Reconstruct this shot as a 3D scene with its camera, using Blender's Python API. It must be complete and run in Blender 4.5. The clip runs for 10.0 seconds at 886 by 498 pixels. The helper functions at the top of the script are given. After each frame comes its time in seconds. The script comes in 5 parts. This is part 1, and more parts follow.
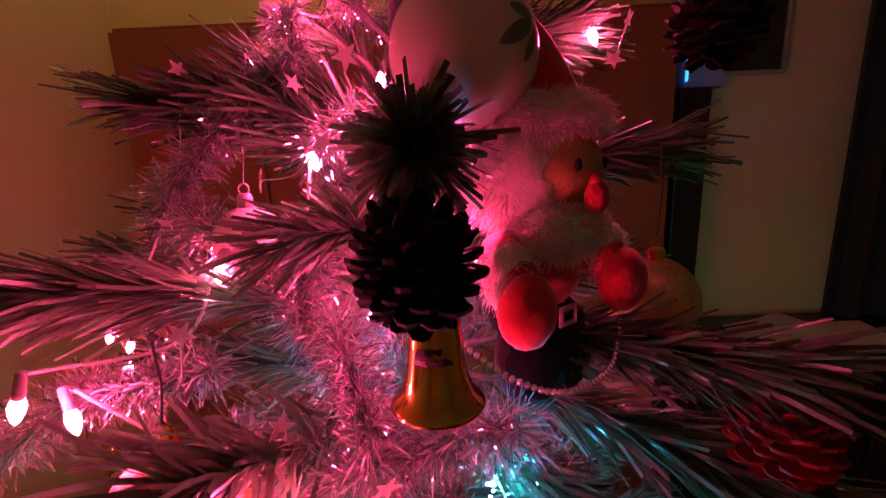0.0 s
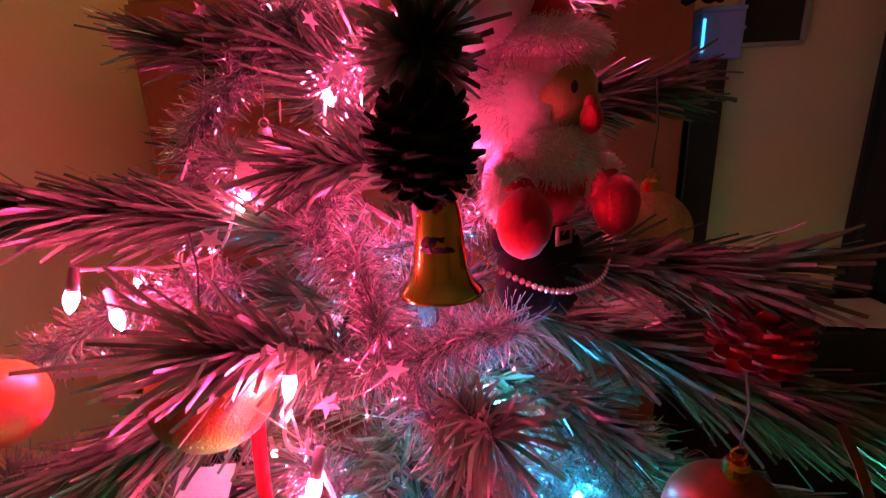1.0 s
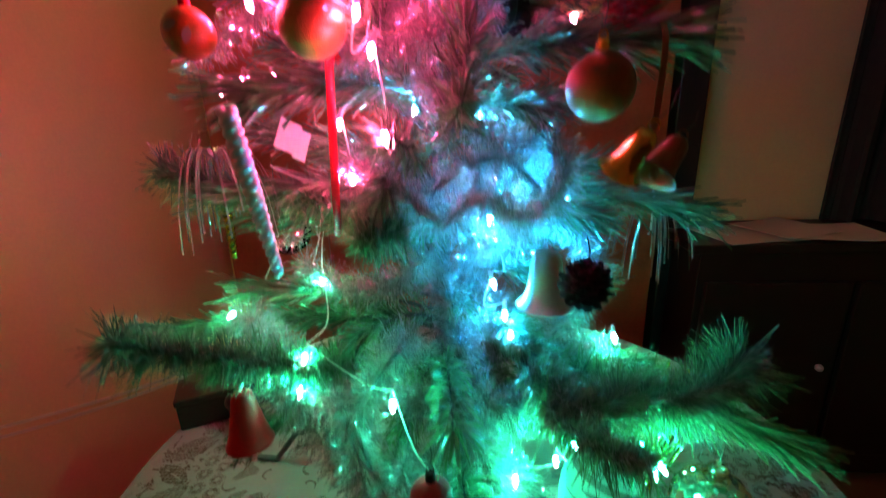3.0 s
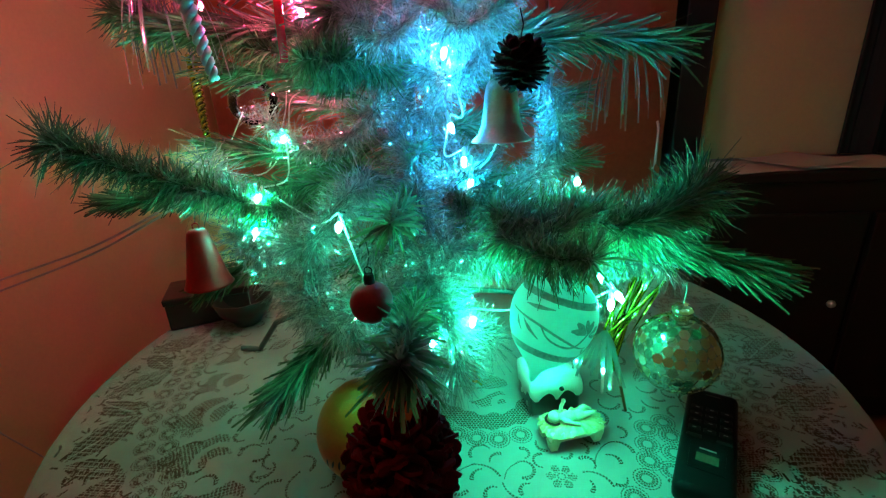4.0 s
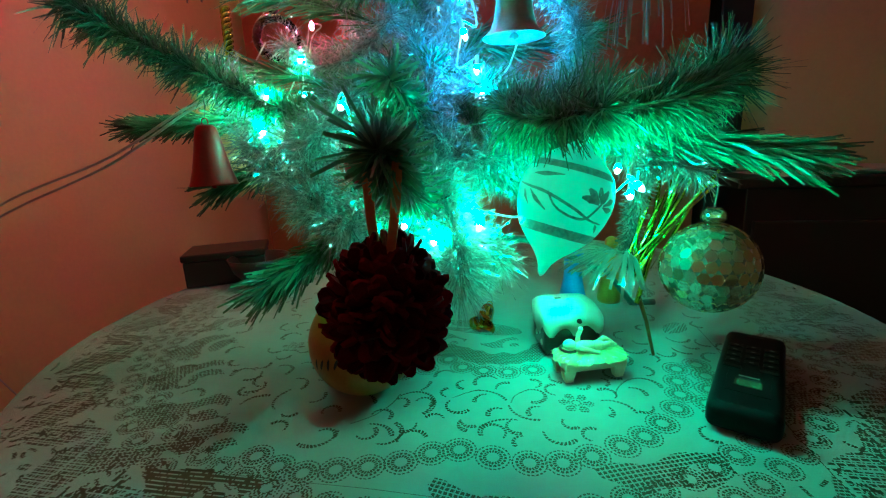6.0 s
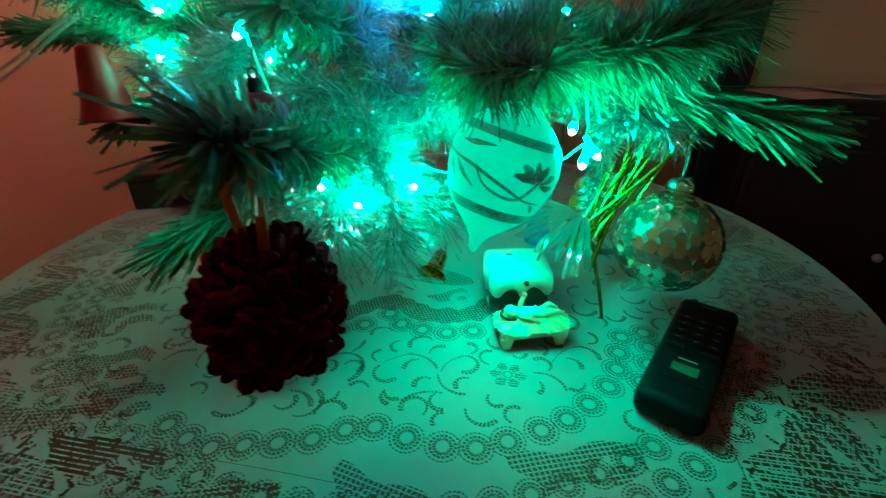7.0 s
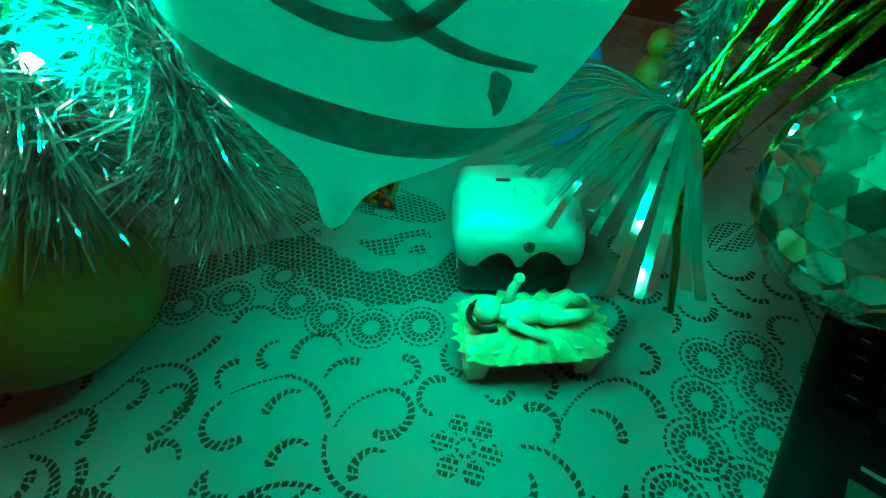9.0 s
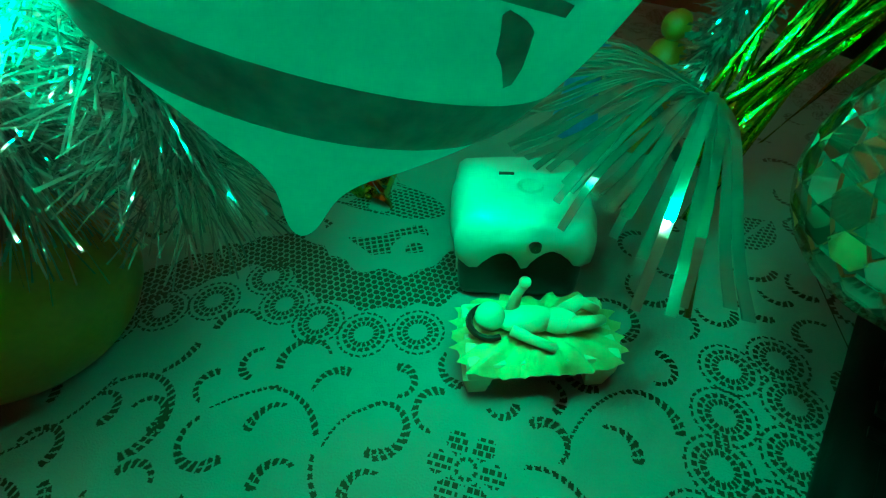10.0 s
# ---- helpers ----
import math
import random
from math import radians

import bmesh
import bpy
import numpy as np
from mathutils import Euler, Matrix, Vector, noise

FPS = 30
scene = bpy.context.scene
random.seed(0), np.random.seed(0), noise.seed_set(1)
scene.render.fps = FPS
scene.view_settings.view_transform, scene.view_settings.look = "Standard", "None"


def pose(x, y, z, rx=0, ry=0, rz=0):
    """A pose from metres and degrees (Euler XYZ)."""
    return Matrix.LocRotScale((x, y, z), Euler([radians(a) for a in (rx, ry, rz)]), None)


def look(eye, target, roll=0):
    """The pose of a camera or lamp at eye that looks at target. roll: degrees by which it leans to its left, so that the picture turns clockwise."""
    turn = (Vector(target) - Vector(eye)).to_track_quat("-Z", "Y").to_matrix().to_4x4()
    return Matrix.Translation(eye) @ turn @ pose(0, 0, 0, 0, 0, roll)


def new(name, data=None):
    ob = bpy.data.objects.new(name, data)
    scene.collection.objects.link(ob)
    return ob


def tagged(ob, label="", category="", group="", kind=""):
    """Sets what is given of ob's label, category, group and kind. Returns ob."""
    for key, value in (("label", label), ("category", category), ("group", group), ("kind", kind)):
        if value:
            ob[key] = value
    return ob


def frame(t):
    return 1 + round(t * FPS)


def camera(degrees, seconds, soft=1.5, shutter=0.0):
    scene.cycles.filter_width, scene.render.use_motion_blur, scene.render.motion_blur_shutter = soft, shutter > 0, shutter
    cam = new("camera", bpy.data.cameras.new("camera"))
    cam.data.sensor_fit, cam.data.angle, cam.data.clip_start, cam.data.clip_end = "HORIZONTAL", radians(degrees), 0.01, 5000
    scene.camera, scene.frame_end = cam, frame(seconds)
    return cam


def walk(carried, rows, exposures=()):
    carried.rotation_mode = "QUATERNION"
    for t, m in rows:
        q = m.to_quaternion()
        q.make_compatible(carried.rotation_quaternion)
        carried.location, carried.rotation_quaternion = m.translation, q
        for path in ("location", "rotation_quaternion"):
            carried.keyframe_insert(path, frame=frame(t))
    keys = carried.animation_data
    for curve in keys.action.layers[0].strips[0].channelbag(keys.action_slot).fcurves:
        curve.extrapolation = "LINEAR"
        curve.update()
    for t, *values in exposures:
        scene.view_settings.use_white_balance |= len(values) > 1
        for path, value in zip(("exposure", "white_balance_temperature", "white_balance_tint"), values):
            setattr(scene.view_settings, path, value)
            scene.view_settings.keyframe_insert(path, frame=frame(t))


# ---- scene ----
cam = camera(91.1, 10.0, soft=1.2, shutter=0.35)
PATH = [
    (0, (0.056, -0.264, 1.435), (0.027, 1.685, 0.983), -2.4),
    (0.5, (0.057, -0.277, 1.424), (0.003, 1.661, 0.933), -2.4),
    (1, (0.058, -0.288, 1.409), (-0.022, 1.641, 0.886), -2.3),
    (1.5, (0.057, -0.320, 1.400), (-0.055, 1.604, 0.867), -2.4),
    (2, (0.051, -0.377, 1.377), (-0.080, 1.544, 0.836), -2.4),
    (2.5, (0.063, -0.444, 1.355), (-0.081, 1.467, 0.780), -2.5),
    (3, (0.071, -0.478, 1.24), (-0.076, 1.429, 0.656), -1.9),
    (3.2, (0.085, -0.491, 1.186), (-0.06, 1.425, 0.63), -2.0),
    (4.3, (0.138, -0.513, 1.100), (-0.135, 1.347, 0.419), -3.8),
    (4.5, (0.143, -0.520, 1.094), (-0.156, 1.347, 0.442), -3.9),
    (5, (0.152, -0.525, 1.037), (-0.200, 1.362, 0.476), -3.6),
    (5.2, (0.154, -0.527, 1.016), (-0.205, 1.367, 0.483), -3.5),
    (6.3, (0.147, -0.508, 0.964), (-0.230, 1.404, 0.515), -2.1),
    (6.5, (0.148, -0.472, 0.967), (-0.225, 1.394, 0.354), -2.1),
    (7, (0.193, -0.454, 1.004), (-0.156, 1.302, 0.112), -0.5),
    (7.5, (0.227, -0.383, 0.974), (-0.132, 1.266, -0.100), -0.2),
    (8, (0.222, -0.298, 0.953), (-0.155, 1.222, -0.292), -0.4),
    (8.5, (0.213, -0.262, 0.936), (-0.183, 1.179, -0.393), -0.7),
    (9, (0.204, -0.248, 0.927), (-0.202, 1.175, -0.419), -0.8),
    (9.5, (0.202, -0.238, 0.921), (-0.201, 1.181, -0.429), -0.5),
    (10, (0.201, -0.233, 0.918), (-0.202, 1.164, -0.455), -1.0),
]
walk(cam, [(t, look(eye, goal, roll)) for t, eye, goal, roll in PATH],
     [(0, -0.12, 6500, 10), (1.0, 0.25, 6500, 10), (1.5, 0.38, 6500, 10), (2.5, 0.58, 6500, 10), (3.0, 0.34, 6450, 9), (4.5, 0.22, 6300, 8), (6.5, 0.28, 5900, 3), (7.5, 0.0, 5700, 1), (8.1, -0.22, 5750, 0), (8.6, -0.66, 5850, -2), (9.2, -0.82, 6200, -8), (10.0, -1.08, 7300, -20)])

# ---- world, bulb and fill light ----
world = bpy.data.worlds.new("night")
world.use_nodes = True
world.node_tree.nodes["Background"].inputs[0].default_value = (0.02, 0.02, 0.03, 1)
world.node_tree.nodes["Background"].inputs[1].default_value = 0.1
scene.world = world
PINK, BLUE, GREEN = (1.0, 0.036, 0.17), (0.012, 0.40, 1.0), (0.022, 1.0, 0.54)
PINK_POWER, BLUE_POWER, GREEN_POWER = 2650.0, 3000.0, 2150.0
# strength of the fill lamp added under the ceiling
FILL_LAMP = 5.5


# ---- materials ----
def nodes_of(name):
    m = bpy.data.materials.new(name)
    m.use_nodes = True
    nt = m.node_tree
    return m, nt, nt.nodes, nt.links, nt.nodes["Principled BSDF"]


def surface(name, base, rough=0.6, metal=0.0, vary=0.25, scale=40.0, bump=0.1, fine=400.0, spec=0.5, island=0.0,
            thin=0.0, coat=0.0, sheen=0.0):
    """Procedural surface: colour varied at two scales, grain in the relief, optional light passing through."""
    m, nt, n, l, p = nodes_of(name)
    tc = n.new("ShaderNodeTexCoord")
    a = n.new("ShaderNodeTexNoise")
    a.inputs["Scale"].default_value, a.inputs["Detail"].default_value = scale, 4
    b = n.new("ShaderNodeTexNoise")
    b.inputs["Scale"].default_value, b.inputs["Detail"].default_value = fine, 3
    l.new(tc.outputs["Object"], a.inputs["Vector"])
    l.new(tc.outputs["Object"], b.inputs["Vector"])
    mx = n.new("ShaderNodeMath")
    mx.operation = "MULTIPLY_ADD"
    mx.inputs[1].default_value, mx.inputs[2].default_value = 0.5, 0.25
    l.new(b.outputs["Fac"], mx.inputs[0])
    ad = n.new("ShaderNodeMath")
    ad.operation = "MULTIPLY_ADD"
    ad.inputs[1].default_value = 0.5
    l.new(a.outputs["Fac"], ad.inputs[0])
    l.new(mx.outputs[0], ad.inputs[2])
    ramp = n.new("ShaderNodeMapRange")
    ramp.inputs["From Min"].default_value, ramp.inputs["From Max"].default_value = 0.45, 1.05
    ramp.inputs["To Min"].default_value, ramp.inputs["To Max"].default_value = 1 - vary, 1 + vary
    l.new(ad.outputs[0], ramp.inputs["Value"])
    last = ramp.outputs[0]
    if island:
        g = n.new("ShaderNodeNewGeometry")
        r2 = n.new("ShaderNodeMapRange")
        r2.inputs["To Min"].default_value, r2.inputs["To Max"].default_value = 1 - island, 1 + island
        l.new(g.outputs["Random Per Island"], r2.inputs["Value"])
        mm = n.new("ShaderNodeMath")
        mm.operation = "MULTIPLY"
        l.new(last, mm.inputs[0])
        l.new(r2.outputs[0], mm.inputs[1])
        last = mm.outputs[0]
    col = n.new("ShaderNodeVectorMath")
    col.operation = "SCALE"
    col.inputs[0].default_value = base
    l.new(last, col.inputs["Scale"])
    l.new(col.outputs[0], p.inputs["Base Color"])
    p.inputs["Roughness"].default_value, p.inputs["Metallic"].default_value = rough, metal
    p.inputs["Specular IOR Level"].default_value = spec
    p.inputs["Coat Weight"].default_value = coat
    p.inputs["Sheen Weight"].default_value = sheen
    if bump:
        bp = n.new("ShaderNodeBump")
        bp.inputs["Strength"].default_value, bp.inputs["Distance"].default_value = bump, 0.001
        l.new(b.outputs["Fac"], bp.inputs["Height"])
        l.new(bp.outputs[0], p.inputs["Normal"])
    if thin:
        tr = n.new("ShaderNodeBsdfTranslucent")
        l.new(col.outputs[0], tr.inputs["Color"])
        mix = n.new("ShaderNodeMixShader")
        mix.inputs[0].default_value = thin
        l.new(p.outputs[0], mix.inputs[1])
        l.new(tr.outputs[0], mix.inputs[2])
        l.new(mix.outputs[0], n["Material Output"].inputs["Surface"])
    return m


def glow(name, colour, strength):
    m, nt, n, l, p = nodes_of(name)
    p.inputs["Base Color"].default_value = (0.8, 0.8, 0.8, 1)
    p.inputs["Emission Color"].default_value = (*colour, 1)
    p.inputs["Emission Strength"].default_value = strength
    return m


def glass(name, colour=(1, 1, 1), rough=0.02, ior=1.45):
    m, nt, n, l, p = nodes_of(name)
    p.inputs["Base Color"].default_value = (*colour, 1)
    p.inputs["Roughness"].default_value = rough
    p.inputs["Transmission Weight"].default_value = 1.0
    p.inputs["IOR"].default_value = ior
    return m


M_WALL = surface("wall_paint", (0.72, 0.56, 0.27), 0.85, vary=0.08, scale=3, bump=0.15, fine=120)
M_CEIL = surface("ceiling_paint", (0.75, 0.72, 0.65), 0.9, vary=0.05, scale=3)
M_FLOOR = surface("floor_tile_brown", (0.16, 0.09, 0.05), 0.4, vary=0.2, scale=6)
M_PANEL = surface("reddish_brown_wood", (0.22, 0.075, 0.025), 0.45, vary=0.22, scale=9, fine=90)
M_BLACK = surface("black_lacquer", (0.012, 0.011, 0.011), 0.45, vary=0.2)
M_DARKWOOD = surface("dark_stained_wood", (0.013, 0.008, 0.006), 0.4, vary=0.3, scale=14)
M_SHADESHEET = surface("dark_shade_sheet", (0.02, 0.02, 0.018), 0.95, vary=0.3, bump=0.3)
M_PAPER = surface("paper_sheet", (0.62, 0.60, 0.50), 0.8, vary=0.08)
M_GREYMETAL = surface("grey_metal", (0.55, 0.55, 0.55), 0.35, 0.8)
M_DARKGLASS = surface("dark_glass", (0.015, 0.02, 0.018), 0.08, vary=0.1, bump=0)
M_CLOTH = surface("white_lace_cotton", (0.31, 0.31, 0.29), 0.9, vary=0.08, scale=60, bump=0.5, fine=1400, spec=0.2, thin=0.1)
M_TABLE = surface("brown_table_wood", (0.075, 0.038, 0.012), 0.5, vary=0.25, scale=12)
M_NEEDLE = surface("green_plastic_needle", (0.070, 0.140, 0.066), 0.3, vary=0.25, island=0.55, bump=0, thin=0.34)
M_STEM = surface("dark_green_wire_stem", (0.05, 0.07, 0.05), 0.7, vary=0.3)
M_TRUNK = surface("green_plastic_trunk", (0.05, 0.08, 0.07), 0.5, vary=0.3)
M_WIRE = surface("pale_plastic_wire", (0.55, 0.57, 0.48), 0.4, vary=0.1, bump=0, thin=0.25)
M_SOCKET = surface("pale_plastic_socket", (0.38, 0.36, 0.34), 0.35, vary=0.1, bump=0, thin=0.12)
M_PINK, M_BLUE, M_GREEN = (glow("pink_bulb_glow", PINK, PINK_POWER), glow("blue_bulb_glow", BLUE, BLUE_POWER),
                           glow("green_bulb_glow", GREEN, GREEN_POWER))
# whitish tip colours that stand in for the glare of overexposed bulbs
M_GLAREPINK, M_GLAREBLUE, M_GLAREGREEN = (glow("pink_tip_glare", (1.0, 0.34, 0.48), 110.0), glow("blue_tip_glare", (0.62, 0.88, 1.0), 110.0),
                                    glow("green_tip_glare", (0.60, 1.0, 0.82), 70.0))
M_GOLD = surface("polished_gold", (0.74, 0.47, 0.09), 0.14, 1.0, vary=0.15, bump=0.05)
M_GOLDGLITTER = surface("gold_glitter", (0.72, 0.50, 0.22), 0.35, 0.7, vary=0.5, scale=150, bump=0.9, fine=900)
M_MATGOLD = surface("satin_gold_paint", (0.27, 0.13, 0.035), 0.34, 0.7, vary=0.3, scale=120, bump=0.6, fine=800)
M_ORANGE = surface("orange_painted_ball", (0.26, 0.095, 0.010), 0.4, vary=0.35, scale=60, coat=0.1)
M_AMBER = surface("dull_amber_satin", (0.17, 0.060, 0.012), 0.35, 0.25, vary=0.3, scale=60)
M_DARKSILVER = surface("dark_polished_silver", (0.42, 0.44, 0.48), 0.34, 0.9, vary=0.2)
M_YELLOW = surface("yellow_painted_ball", (0.34, 0.12, 0.010), 0.42, vary=0.2, scale=25)
M_SILVER = surface("satin_silver", (0.42, 0.36, 0.35), 0.42, 0.6, vary=0.2)
M_REDGLOSS = surface("red_lacquer", (0.42, 0.006, 0.006), 0.35, vary=0.2, spec=0.12)
M_DULLRED = surface("dull_red_paint", (0.20, 0.016, 0.016), 0.5, vary=0.3, spec=0.2)
M_REDVELVET = surface("burgundy_velvet_scale", (0.10, 0.003, 0.006), 0.95, vary=0.35, island=0.6, spec=0.08)
M_CONE = surface("dark_brown_cone_scale", (0.009, 0.005, 0.005), 0.8, vary=0.4, island=0.4, spec=0.2)
M_REDCONE = surface("red_painted_cone_scale", (0.26, 0.010, 0.016), 0.45, vary=0.3, island=0.3)
M_WHITEBALL = surface("pearl_white_glass", (0.62, 0.60, 0.50), 0.25, vary=0.06, scale=20, bump=0.03, thin=0.12)
M_LEAFGREY = surface("grey_painted_leaf", (0.16, 0.17, 0.14), 0.5)
M_RIBBON = surface("orange_ribbon", (0.62, 0.16, 0.06), 0.6, vary=0.2)
M_FROST = surface("frosted_white_glass", (0.44, 0.78, 0.74), 0.5, vary=0.06, scale=40, bump=0.15, thin=0.75)
M_FROSTBAND = surface("clear_glass_band", (0.22, 0.32, 0.30), 0.35, vary=0.35, scale=200, bump=0.2, thin=0.42)


def thin_glass(name):
    """A blown glass skin: clear, with reflections that grow towards the rim."""
    m, nt, n, l, p = nodes_of(name)
    tr, gl, fr_, mix = n.new("ShaderNodeBsdfTransparent"), n.new("ShaderNodeBsdfGlossy"), n.new("ShaderNodeLayerWeight"), n.new("ShaderNodeMixShader")
    tr.inputs["Color"].default_value = (0.90, 0.94, 0.92, 1)
    gl.inputs["Roughness"].default_value = 0.03
    fr_.inputs["Blend"].default_value = 0.35
    l.new(fr_.outputs["Fresnel"], mix.inputs[0])
    l.new(tr.outputs[0], mix.inputs[1])
    l.new(gl.outputs[0], mix.inputs[2])
    l.new(mix.outputs[0], n["Material Output"].inputs["Surface"])
    return m


M_CLEAR = thin_glass("clear_ball_glass")


def half_mirror(name, share):
    """Clear acrylic with a thin metal film: part reflects, part passes through."""
    m, nt, n, l, p = nodes_of(name)
    tr, gl, mix = n.new("ShaderNodeBsdfTransparent"), n.new("ShaderNodeBsdfGlossy"), n.new("ShaderNodeMixShader")
    info, ramp = n.new("ShaderNodeObjectInfo"), n.new("ShaderNodeMapRange")
    l.new(info.outputs["Random"], ramp.inputs["Value"])
    ramp.inputs["To Min"].default_value, ramp.inputs["To Max"].default_value = share - 0.12, share + 0.12
    l.new(ramp.outputs[0], mix.inputs[0])
    tr.inputs["Color"].default_value, gl.inputs["Color"].default_value = (0.80, 0.80, 0.70, 1), (0.92, 0.84, 0.72, 1)
    gl.inputs["Roughness"].default_value = 0.05
    l.new(tr.outputs[0], mix.inputs[1])
    l.new(gl.outputs[0], mix.inputs[2])
    l.new(mix.outputs[0], n["Material Output"].inputs["Surface"])
    return m


M_FACET = half_mirror("half_silvered_acrylic", 0.62)
M_PHONE = surface("black_phone_plastic", (0.003, 0.003, 0.004), 0.5, vary=0.15, bump=0.1, spec=0.12)
M_KEY = surface("dark_grey_key", (0.009, 0.009, 0.010), 0.5, spec=0.2)
M_SCREEN = surface("grey_green_display", (0.05, 0.07, 0.045), 0.15, bump=0)
M_MARK = surface("pale_grey_print", (0.16, 0.16, 0.16), 0.5)
M_ICING = surface("white_glazed_icing", (0.60, 0.62, 0.57), 0.3, vary=0.05, bump=0.05, coat=0.4)
M_CHOC = surface("dark_brown_ceramic", (0.035, 0.014, 0.010), 0.3, coat=0.3)
M_CREAM = surface("cream_resin", (0.72, 0.66, 0.44), 0.4, vary=0.12, bump=0.1)
M_STRAW = surface("straw_yellow_resin", (0.62, 0.55, 0.25), 0.5, vary=0.25, scale=120, bump=0.5)
M_PLUSHRED = surface("red_plush_felt", (0.62, 0.02, 0.05), 0.95, vary=0.15, bump=0.5, sheen=0.4)
M_FUR = surface("white_plush_fur", (0.80, 0.74, 0.68), 0.95, vary=0.12, bump=0.5, sheen=0.3)
M_SKIN = surface("tan_felt_face", (0.50, 0.33, 0.12), 0.95, vary=0.12, bump=0.4)
M_BLACKFELT = surface("black_felt", (0.01, 0.01, 0.01), 0.95, bump=0.4)
M_BEAD = surface("silver_bead", (0.8, 0.8, 0.8), 0.2, 0.9, bump=0)
M_CANE = surface("red_plastic_cane", (0.60, 0.02, 0.04), 0.2, coat=0.6)
M_STAR = surface("pale_holographic_star", (0.75, 0.70, 0.68), 0.25, 0.3, vary=0.15, bump=0, thin=0.3)
M_BLUECLOTH = surface("blue_painted_resin", (0.05, 0.14, 0.40), 0.5)
M_FOILGREEN = surface("yellow_green_foil", (0.40, 0.46, 0.05), 0.13, 1.0, vary=0.45, scale=90, bump=0.8, fine=260)
M_PEARLCORE = surface("pale_acrylic_core", (0.26, 0.27, 0.23), 0.35, vary=0.1, thin=0.5)
M_INK = surface("dark_ink", (0.02, 0.02, 0.02), 0.6)


def tinsel_material():
    m, nt, n, l, p = nodes_of("silver_tinsel_film")
    g = n.new("ShaderNodeNewGeometry")
    ramp = n.new("ShaderNodeValToRGB")
    ramp.color_ramp.elements[0].color, ramp.color_ramp.elements[1].color = (0.38, 0.45, 0.42, 1), (0.94, 0.96, 0.92, 1)
    l.new(g.outputs["Random Per Island"], ramp.inputs[0])
    l.new(ramp.outputs[0], p.inputs["Base Color"])
    p.inputs["Metallic"].default_value, p.inputs["Roughness"].default_value = 1.0, 0.09
    tr = n.new("ShaderNodeBsdfTranslucent")
    l.new(ramp.outputs[0], tr.inputs["Color"])
    mix = n.new("ShaderNodeMixShader")
    mix.inputs[0].default_value = 0.30
    l.new(p.outputs[0], mix.inputs[1])
    l.new(tr.outputs[0], mix.inputs[2])
    l.new(mix.outputs[0], n["Material Output"].inputs["Surface"])
    return m


M_TINSEL = tinsel_material()


# ---- mesh helpers ----
def part(name, geo, material, parent=None, label="", at=None):
    """Links a bmesh or a (vertices, faces) pair as one mesh object, under a thing if one is given."""
    me = bpy.data.meshes.new(name)
    if isinstance(geo, tuple):
        me.from_pydata(geo[0], [], geo[1])
    else:
        geo.to_mesh(me)
        geo.free()
    for mm in (material if isinstance(material, list) else [material]):
        me.materials.append(mm)
    ob = new(name, me)
    if parent:
        ob.parent = parent
    if at:
        ob.matrix_basis = at
    if label:
        ob["label"] = label
    return ob


def smooth(ob):
    ob.data.polygons.foreach_set("use_smooth", [True] * len(ob.data.polygons))
    return ob


def thing(name, label, category, group="", at=(0, 0, 0), kind=""):
    ob = new(name)
    ob.location = at
    ob.empty_display_size = 0.01
    return tagged(ob, label, category, group, kind)


def box(w, d, h, c=(0, 0, 0), bevel=0.0, seg=2):
    bm = bmesh.new()
    bmesh.ops.create_cube(bm, size=1, matrix=Matrix.Translation(c) @ Matrix.Diagonal((w, d, h, 1)))
    if bevel:
        bmesh.ops.bevel(bm, geom=bm.edges[:], offset=bevel, segments=seg, affect="EDGES", profile=0.6)
    return bm


def lathe(profile, n=32, ripple=None):
    """Turns (radius, height) pairs round z. ripple(angle, k) scales the radius."""
    v, f = [], []
    for k, (r, z) in enumerate(profile):
        for j in range(n):
            a = 2 * math.pi * j / n
            q = r * (ripple(a, k) if ripple else 1)
            v.append((q * math.cos(a), q * math.sin(a), z))
    for k in range(len(profile) - 1):
        for j in range(n):
            f.append((k * n + j, k * n + (j + 1) % n, (k + 1) * n + (j + 1) % n, (k + 1) * n + j))
    return v, f


def ball(r, n=40, m=20, squash=1.0):
    return lathe([(max(1e-5, r * math.sin(math.pi * k / m)), -r * squash * math.cos(math.pi * k / m)) for k in range(m + 1)], n)


def tube(points, radii, n=8):
    pts = [Vector(p) for p in points]
    if not isinstance(radii, (list, tuple)):
        radii = [radii] * len(pts)
    v, f = [], []
    for k, p in enumerate(pts):
        d = (pts[min(k + 1, len(pts) - 1)] - pts[max(k - 1, 0)]).normalized()
        a = d.orthogonal().normalized() if abs(d.z) > 0.95 else d.cross(Vector((0, 0, 1))).normalized()
        b = d.cross(a)
        for j in range(n):
            t = 2 * math.pi * j / n
            v.append(tuple(p + (a * math.cos(t) + b * math.sin(t)) * radii[k]))
    for k in range(len(pts) - 1):
        for j in range(n):
            f.append((k * n + j, k * n + (j + 1) % n, (k + 1) * n + (j + 1) % n, (k + 1) * n + j))
    f.append(tuple(range(n - 1, -1, -1)))
    f.append(tuple(range((len(pts) - 1) * n, len(pts) * n)))
    return v, f


def joined(*geos):
    v, f = [], []
    for gv, gf in geos:
        o = len(v)
        v += list(gv)
        f += [tuple(i + o for i in q) for q in gf]
    return v, f


def moved(geo, m):
    return [tuple(m @ Vector(p)) for p in geo[0]], geo[1]


